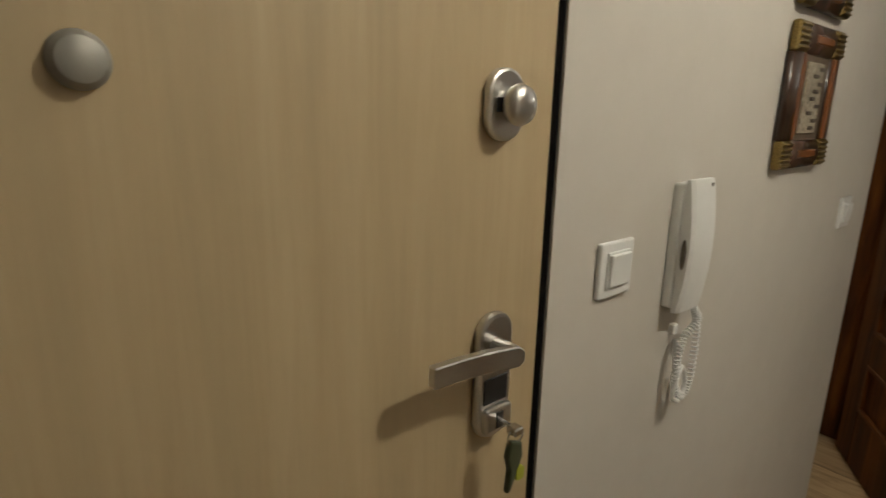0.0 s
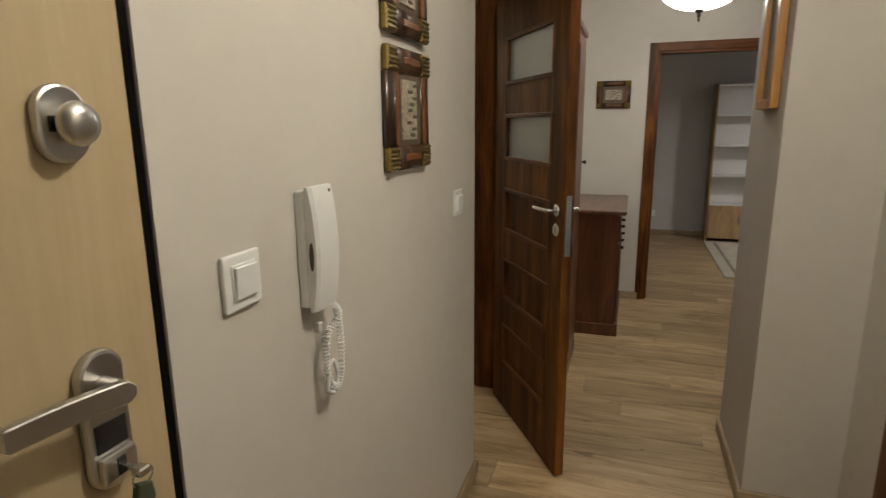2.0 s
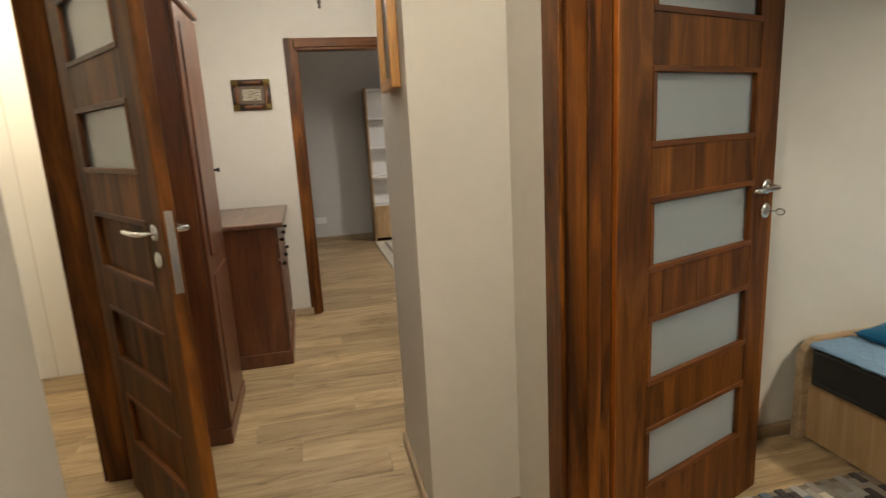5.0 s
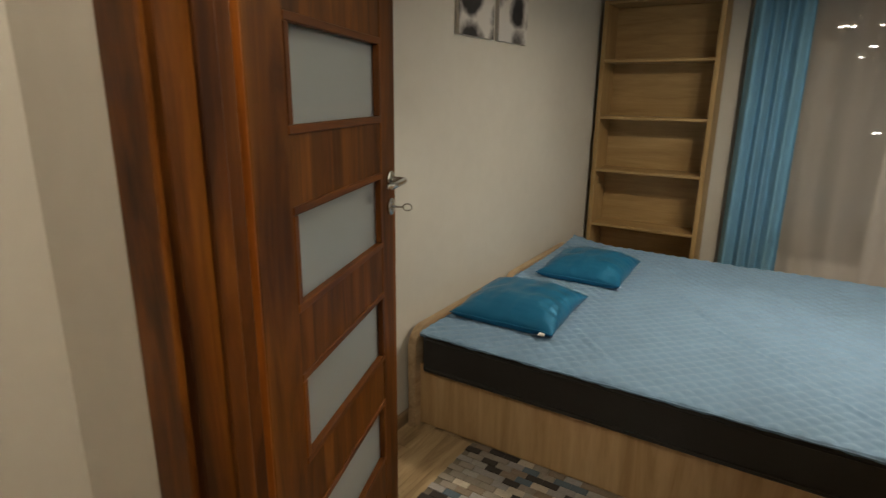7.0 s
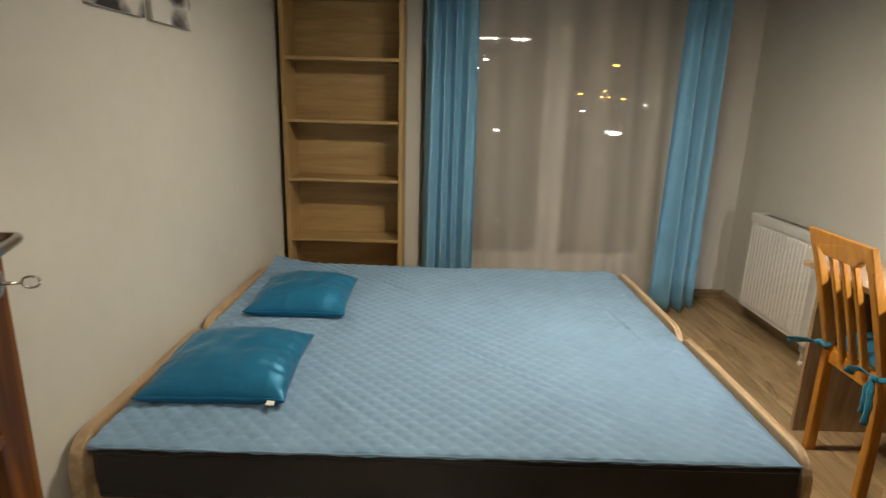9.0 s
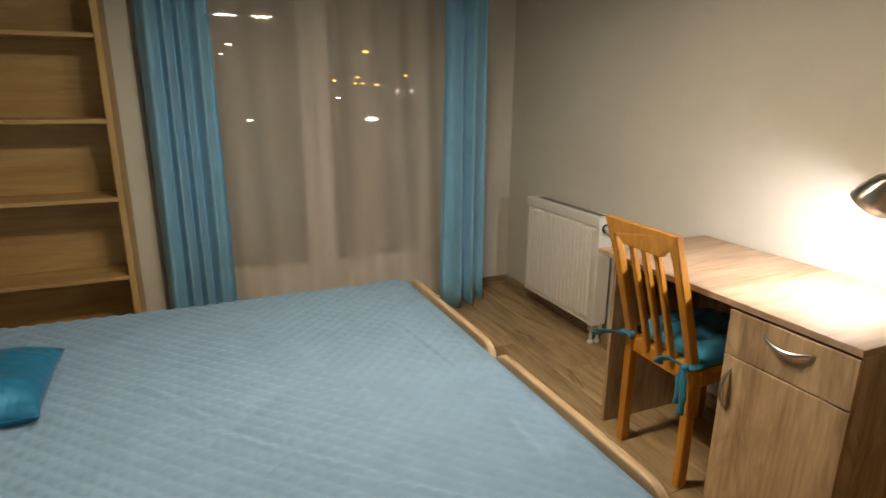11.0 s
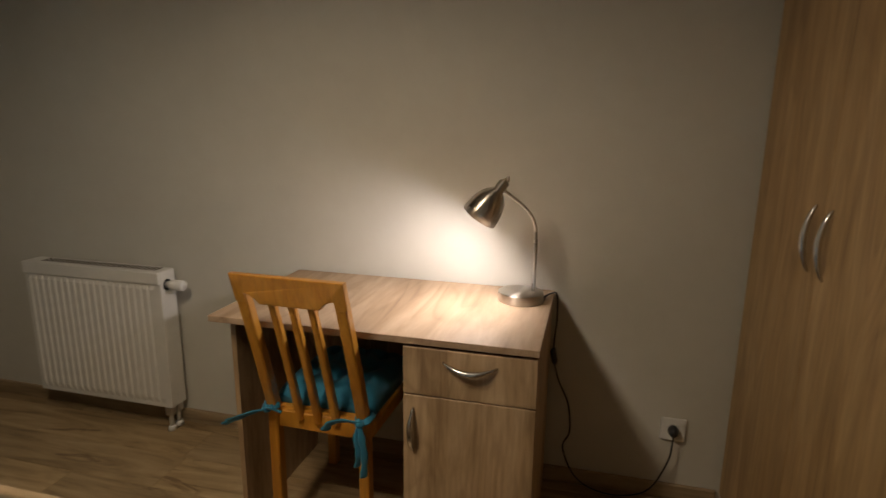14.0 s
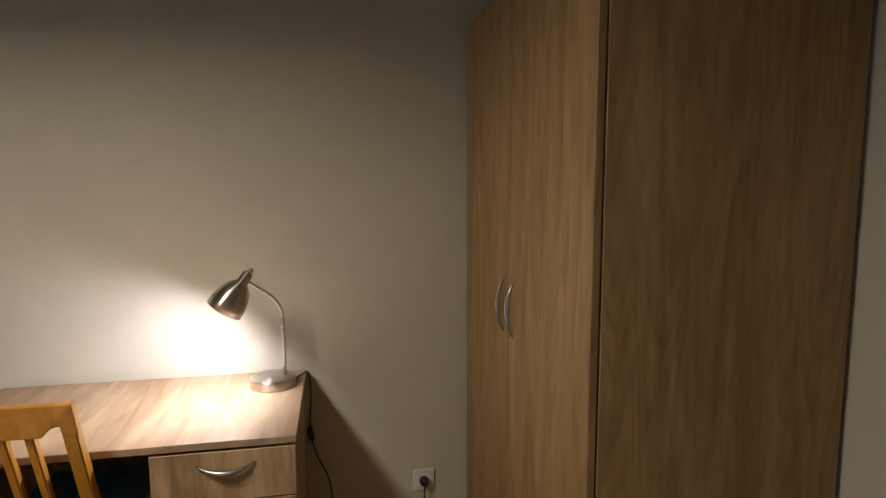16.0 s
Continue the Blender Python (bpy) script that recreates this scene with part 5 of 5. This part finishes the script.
part("stem_collar", tube([(2.746, 0.058, 0.955), (2.746, 0.058, 0.968)], 0.0068, 12), M["nickel"], lamp, "nickel collar", True)
neck = spline([(2.746, 0.058, 0.985), (2.747, 0.060, 1.005), (2.755, 0.070, 1.035), (2.770, 0.092, 1.064), (2.792, 0.122, 1.092), (2.827, 0.163, 1.126), (2.845, 0.172, 1.146)], 8)
part("gooseneck", tube(neck, 0.005, 10), M["nickel"], lamp, "bent gooseneck", True)
apex, rim = Vector((2.838, 0.172, 1.158)), Vector((2.912, 0.172, 1.050))
axis = (rim - apex).normalized()
turn = axis.to_track_quat("Z", "Y").to_matrix().to_4x4()
sm = Matrix.Translation(apex) @ turn
L = (rim - apex).length
outer = [(0.0, -0.018), (0.006, -0.016), (0.007, -0.008), (0.016, -0.004), (0.017, 0.030), (0.026, 0.036), (0.040, 0.052), (0.050, 0.075), (0.056, 0.105), (0.0575, L)]
inner = [(0.0560, L), (0.0545, 0.105), (0.0485, 0.076), (0.0385, 0.054), (0.024, 0.039), (0.0, 0.037)]
part("shade", lathe(outer + inner, 48), M["shade_metal"], lamp, "bell-shaped brushed nickel shade", True, sm)
part("lining", lathe([(0.0556, L - 0.001), (0.0541, 0.105), (0.048, 0.0765), (0.038, 0.0545), (0.0235, 0.0395), (0.0, 0.0375)], 48, m=sm), M["shade_in"], lamp, "white inner lining", True)
part("knob", lathe([(0, 0), (0.005, 0), (0.006, 0.010), (0.004, 0.016), (0, 0.017)], 14, m=Matrix.Translation(apex + Vector((-0.012, 0, 0.004)))), M["nickel"], lamp, "small nickel knob", True)
part("socket", lathe([(0, 0.036), (0.013, 0.036), (0.013, 0.042), (0, 0.042)], 16, m=sm), M["plastic"], lamp, "white lamp socket", True)
part("bulb", lathe([(0, 0.042), (0.009, 0.042), (0.012, 0.048), (0.013, 0.052), (0.010, 0.056), (0, 0.058)], 20, m=sm), M["bulb"], lamp, "glowing bulb", True)
desk_light.location = apex + axis * 0.095
cord = spline([(2.712, 0.030, DZ + 0.008), (2.690, -0.005, DZ + 0.012), (2.672, -0.050, DZ - 0.005), (2.668, -0.070, 0.66), (2.674, -0.078, 0.53), (2.655, -0.080, 0.43), (2.612, -0.082, 0.33), (2.600, -0.082, 0.22), (2.622, -0.080, 0.15), (2.575, -0.070, 0.05), (2.50, -0.055, 0.012), (2.40, -0.05, 0.010), (2.31, -0.055, 0.05), (2.255, -0.058, 0.17), (2.244, -0.066, 0.26)], 8)
part("cord", tube(cord, 0.0032, 7), M["black"], lamp, "black power cord", True)
part("cord_switch", tube([(2.673, -0.077, 0.545), (2.676, -0.078, 0.53), (2.668, -0.079, 0.49), (2.666, -0.079, 0.48)], [0.005, 0.011, 0.011, 0.005], 10), M["black"], lamp, "black inline switch", True)
part("plug", lathe([(0, 0), (0.018, 0), (0.019, 0.010), (0.015, 0.026), (0.008, 0.034), (0, 0.035)], 20, m=Matrix.Translation((2.244, -0.088, 0.277)) @ Matrix.Rotation(radians(-90), 4, "X")), M["black"], lamp, "round black plug", True)

so = thing("wall_socket", "white square wall socket with a black plug", "socket", pose(2.244, -0.099, 0.278))
part("plate", box((-0.042, 0, -0.042), (0.042, 0.010, 0.042), 0.003, seg=2), M["plastic"], so)
part("insert", lathe([(0.021, 0.0), (0.0215, 0.0125), (0.019, 0.0125), (0.0185, 0.009), (0, 0.009)], 24, m=Matrix.Rotation(radians(-90), 4, "X")), M["plastic"], so, "round recessed insert", True)


# ---------------------------------------------------------------- chair
def chair():
    ch = thing("chair", "honey-coloured wooden chair with a slatted back", "chair", pose(3.345, 0.40, 0, 0, 0, -1.5))
    w = 0.168
    z_top = 0.935

    def back_y(z):
        return 0.045 + (0.0 if z < 0.44 else 0.145 * ((z - 0.44) / 0.5) ** 1.1)

    def post(x, wide, z0, z1, d0, d1, name):
        bm = bmesh.new()
        rings = []
        for i in range(15):
            z = z0 + (z1 - z0) * i / 14
            y = back_y(z)
            xx = x * (1 - 0.02 * (z / 0.9))
            d = d0 + (d1 - d0) * i / 14
            rings.append([bm.verts.new(p) for p in ((xx - wide, y - d, z), (xx + wide, y - d, z), (xx + wide, y + 0.012, z), (xx - wide, y + 0.012, z))])
        for p, q in zip(rings, rings[1:]):
            for k in range(4):
                bm.faces.new((p[k], p[(k + 1) % 4], q[(k + 1) % 4], q[k]))
        bm.faces.new(rings[0])
        bm.faces.new(rings[-1])
        bmesh.ops.recalc_face_normals(bm, faces=bm.faces)
        bmesh.ops.bevel(bm, geom=[e for e in bm.edges if len(e.link_faces) == 2 and e.calc_face_angle(0) > 1.0], offset=0.003, segments=2, affect="EDGES")
        part(name, bm, M["honey"], ch)

    for s in (-1, 1):
        post(s * (w - 0.014), 0.0165, 0.0, 0.87, 0.026, 0.020, "rear_post")
    for x in (-0.062, 0.0, 0.062):
        post(x, 0.0105, 0.43, 0.85, 0.012, 0.010, "back_slat")
    # curved top rail with arched lower corners
    pts = [(-w - 0.003, z_top - 0.004), (w + 0.003, z_top - 0.004), (w + 0.003, 0.845), (w - 0.030, 0.845)]
    n = 8
    for i in range(n + 1):
        pts.append((w - 0.032 - 0.045 * (i / n), 0.872 - 0.028 * (i / n) ** 2.2))
    left = [(-x, z) for x, z in pts[3:]][::-1]
    outline = pts[:3] + [(w - 0.031, 0.845)] + pts[4:] + left[:-1] + [(-w + 0.031, 0.845), (-w - 0.003, 0.845)]
    bm = slab(outline, 0.024, "Y", 0.003)
    for v in bm.verts:
        v.co.y += back_y(v.co.z) - 0.012 + 0.010 * (1 - (v.co.x / w) ** 2)
    part("top_rail", bm, M["honey"], ch, "arched top rail")
    part("seat_rail", box((-w + 0.002, 0.022, 0.395), (w - 0.002, 0.044, 0.452), 0.003), M["honey"], ch)
    part("seat_rail", box((-w - 0.01, -0.385, 0.395), (w + 0.01, -0.365, 0.445), 0.003), M["honey"], ch)
    for s in (-1, 1):
        part("seat_rail", box((s * (w - 0.005) - 0.01, -0.365, 0.395), (s * (w - 0.005) + 0.01, 0.022, 0.445), 0.003), M["honey"], ch)
        part("front_leg", box((s * (w + 0.002) - 0.018, -0.39, 0.0), (s * (w + 0.002) + 0.018, -0.354, 0.445), 0.004, seg=2), M["honey"], ch)
    part("seat", box((-w - 0.018, -0.40, 0.445), (w + 0.018, 0.04, 0.463), 0.006, seg=2), M["honey"], ch)
    return ch


chair()

cu = thing("seat_cushion", "teal tufted seat cushion tied to the chair", "cushion", pose(3.345, 0.40, 0.4635, 0, 0, -1.5))
bm = bmesh.new()
n = 36
lays = []
for s in (1, -1):
    lay = []
    for j in range(n + 1):
        row = []
        for i in range(n + 1):
            u, v = 2 * i / n - 1, 2 * j / n - 1
            ed = max(0, (1 - abs(u) ** 5) * (1 - abs(v) ** 5))
            tuft = sum(math.exp(-((u - a) ** 2 + (v - b) ** 2) / 0.02) for a in (-0.5, 0, 0.5) for b in (-0.5, 0, 0.5))
            rib = 0.010 * abs(math.sin(math.pi * 2 * u)) + 0.004 * abs(math.sin(math.pi * 2 * v))
            h = (0.064 * ed ** 0.5 + 1.3 * rib * ed - 0.022 * tuft * ed) if s > 0 else 0.0
            row.append(bm.verts.new((u * 0.175, -0.175 + v * 0.19, max(0.002, h) if s > 0 else 0.0)))
        lay.append(row)
    lays.append(lay)
for k, lay in enumerate(lays):
    for j in range(n):
        for i in range(n):
            q = (lay[j][i], lay[j][i + 1], lay[j + 1][i + 1], lay[j + 1][i])
            bm.faces.new(q if k == 0 else q[::-1])
bmesh.ops.remove_doubles(bm, verts=bm.verts, dist=0.0025)
part("pad", bm, M["cushion"], cu, "tufted teal pad", True)


def ribbon(points, name="tie", r=0.012):
    pts = spline(points, 8)
    wide = [r * (0.55 + 0.45 * min(1.0, 3 * i / len(pts))) * (1 + 0.12 * math.sin(i * 0.9)) for i in range(len(pts))]
    part(name, tube(pts, wide, 8, None, 0.28), M["cushion"], cu, "knotted teal tie", True)


for s in (-1, 1):
    x = s * 0.155
    ribbon([(x * 0.9, 0.0, 0.02), (x + s * 0.022, 0.03, 0.018), (x + s * 0.018, 0.065, 0.012), (x, 0.078, 0.008), (x - s * 0.026, 0.05, 0.01)], "tie", 0.010)
    part("knot", lathe([(0, -0.014), (0.012, -0.008), (0.015, 0), (0.012, 0.008), (0, 0.014)], 12, m=Matrix.Translation((x, 0.082, 0.008)) @ Matrix.Rotation(0.6, 4, "X")), M["cushion"], cu, "cloth knot", True)
ribbon([(0.155, 0.085, 0.008), (0.19, 0.10, 0.0), (0.235, 0.115, -0.020), (0.285, 0.12, -0.045)], "tie", 0.013)
ribbon([(0.155, 0.085, 0.004), (0.185, 0.108, 0.006), (0.220, 0.125, -0.004), (0.262, 0.132, -0.022)], "tie", 0.012)
ribbon([(0.155, 0.085, 0.010), (0.125, 0.095, 0.018), (0.10, 0.09, 0.008)], "tie", 0.016)
ribbon([(-0.155, 0.085, 0.008), (-0.165, 0.092, -0.03), (-0.174, 0.094, -0.09), (-0.168, 0.092, -0.160)], "tie", 0.011)
ribbon([(-0.155, 0.085, 0.006), (-0.150, 0.096, -0.025), (-0.158, 0.100, -0.08), (-0.150, 0.096, -0.125)], "tie", 0.010)
ribbon([(-0.155, 0.085, 0.012), (-0.11, 0.098, 0.020), (-0.07, 0.10, 0.006), (-0.05, 0.098, -0.02)], "tie", 0.016)


# ---------------------------------------------------------------- wardrobe
wd = thing("wardrobe", "tall sonoma oak wardrobe with two closed doors", "wardrobe")
WX0, WX1, WY0, WY1, WZ = 1.47, 2.072, -0.085, 0.990, 2.01
for y0, y1 in ((WY0, WY0 + 0.018), (WY1 - 0.018, WY1)):
    part("side", box((WX0, y0, 0), (WX1 - 0.022, y1, WZ), 0.001), M["sonoma"], wd)
part("top", box((WX0, WY0 + 0.018, WZ - 0.018), (WX1 - 0.022, WY1 - 0.018, WZ), 0.001), M["sonoma_y"], wd)
part("back", box((WX0, WY0 + 0.018, 0.0), (WX0 + 0.006, WY1 - 0.018, WZ - 0.018)), M["sonoma"], wd)
part("floor_board", box((WX0 + 0.006, WY0 + 0.018, 0.06), (WX1 - 0.022, WY1 - 0.018, 0.078)), M["sonoma_y"], wd)
part("plinth", box((WX1 - 0.06, WY0 + 0.018, 0), (WX1 - 0.044, WY1 - 0.018, 0.06)), M["sonoma_y"], wd)
for y0, y1, hy in ((WY0 + 0.001, 0.4485, 0.403), (0.4515, WY1 - 0.001, 0.497)):
    d = part("door", box((WX1 - 0.018, y0, 0.062), (WX1, y1, WZ - 0.002), 0.0015), M["sonoma"], wd, "oak-finish wardrobe door")
    bow_handle(d, (WX1, hy, 1.16), (WX1, hy, 1.0), (0.020, 0, 0))


# ---------------------------------------------------------------- far room things
fb = thing("white_bookcase", "white and oak tall bookcase in the far room", "bookcase")
FX, FY = 1.62, 8.30
for x0, x1 in ((FX, FX + 0.02), (FX + 0.78, FX + 0.80)):
    part("side", box((x0, FY, 0), (x1, 8.60, 1.90), 0.002), M["sonoma"], fb)
part("back", box((FX + 0.02, 8.585, 0.05), (FX + 0.78, 8.595, 1.88)), M["shelf_white"], fb)
for z in (0.06, 0.46, 0.82, 1.18, 1.54, 1.89):
    part("shelf", box((FX + 0.02, FY + 0.003, z - 0.02), (FX + 0.78, 8.585, z), 0.001), M["shelf_white"], fb)
for x0, x1, hx in ((FX + 0.022, FX + 0.398, FX + 0.36), (FX + 0.402, FX + 0.778, FX + 0.44)):
    d = part("door", box((x0, FY - 0.016, 0.045), (x1, FY, 0.45), 0.002), M["sonoma"], fb)
    bow_handle(d, (hx, FY - 0.016, 0.36), (hx, FY - 0.016, 0.22), (0, -0.024, 0))
rug = thing("cream_rug", "cream and beige woven rug in the far room", "rug")
part("weave", box((1.60, 6.45, 0.0), (2.75, 8.24, 0.014), 0.004), M["rug_cream"], rug)
part("border", box((1.70, 6.55, 0.014), (1.735, 8.14, 0.0165), 0.001), M["rug_back"], rug, "beige border stripe")
part("border", box((1.735, 6.55, 0.014), (2.65, 6.585, 0.0165), 0.001), M["rug_back"], rug, "beige border stripe")
s2 = thing("wall_socket", "white double wall socket in the far room", "socket", pose(0.965, 8.659, 0.28))
part("plate", box((-0.07, -0.011, -0.042), (0.07, 0, 0.042), 0.003), M["plastic"], s2)


# ---------------------------------------------------------------- patchwork rug beside the bed
prug = thing("patchwork_rug", "patchwork rug of grey, blue and brown hide pieces", "rug")
UX0, UX1, UY1 = 2.12, 2.775, 2.672
part("backing", box((UX0, 1.45, 0.001), (UX1, UY1, 0.006), 0.001), M["rug_back"], prug, "woven rug backing")
PX, PY = 0.0328, 0.0610
cell = bmesh.new()
box((-PX / 2 + 0.0006, -PY / 2 + 0.0006, 0.0), (PX / 2 - 0.0006, PY / 2 - 0.0006, 0.0065), 0.0016, cell)
cell_me = bpy.data.meshes.new("patch")
cell.to_mesh(cell_me)
cell.free()
cell_me.materials.append(M["hide"])
rest = bmesh.new()
rnd = random.Random(11)
for i in range(20):
    for j in range(20):
        x, y = UX0 + (i + 0.5) * PX, UY1 - (j + 0.5) * PY - (PY / 2 if i % 2 else 0) * 0.9
        if y - PY / 2 < 1.455:
            continue
        if j < 14:
            ob = new("patch", cell_me)
            ob.parent = prug
            ob.location = (x, y, 0.0055 + rnd.uniform(0, 0.0008))
        else:
            box((x - PX / 2 + 0.0006, y - PY / 2 + 0.0006, 0.0055), (x + PX / 2 - 0.0006, y + PY / 2 - 0.0006, 0.012), 0, rest)
pr = part("far_patches", rest, M["hide_rest"], prug, "more hide pieces")
tagged(pr, kind="stuff")


# ---------------------------------------------------------------- floor of planks
fl = bmesh.new()
for a, b in (((-1.42, -1.02), (1.48, 5.66)), ((1.48, -0.22), (5.6, 3.11)), ((1.48, 3.11), (3.52, 5.66)), ((-0.72, 5.66), (3.52, 8.78))):
    box((*a, -0.10), (*b, -0.0085), 0, fl)
floor = whole("floor", fl, M["subfloor"], "grey-brown oak laminate plank floor", "floor", "structure")
PL, PW = 1.285, 0.193


def plank_mesh(length, width):
    bm = box((0, 0, -0.0085), (length, width, 0.0), 0.0012)
    me = bpy.data.meshes.new("plank")
    bm.to_mesh(me)
    bm.free()
    me.materials.append(M["plank"])
    return me


full = plank_mesh(PL - 0.0008, PW - 0.0008)
rnd = random.Random(21)
y = -1.0
while y < 8.66:
    yc = y + PW / 2
    x0, x1 = (0.0, 1.46) if yc < -0.15 else (-1.4, 5.5) if yc < 3.05 else (-1.4, 3.1) if yc < 5.6 else (-0.65, 3.45)
    if -0.15 <= yc < 2.6:
        x0 = 0.0
    x = x0 - rnd.uniform(0.05, PL)
    while x < x1:
        a, b = max(x, x0), min(x + PL, x1)
        if b - a > 0.03:
            ob = new("plank", full if b - a > PL - 0.001 else plank_mesh(b - a - 0.0008, PW - 0.0008))
            ob.parent = floor
            ob.location = (a, y, 0)
        x += PL
    y += PW
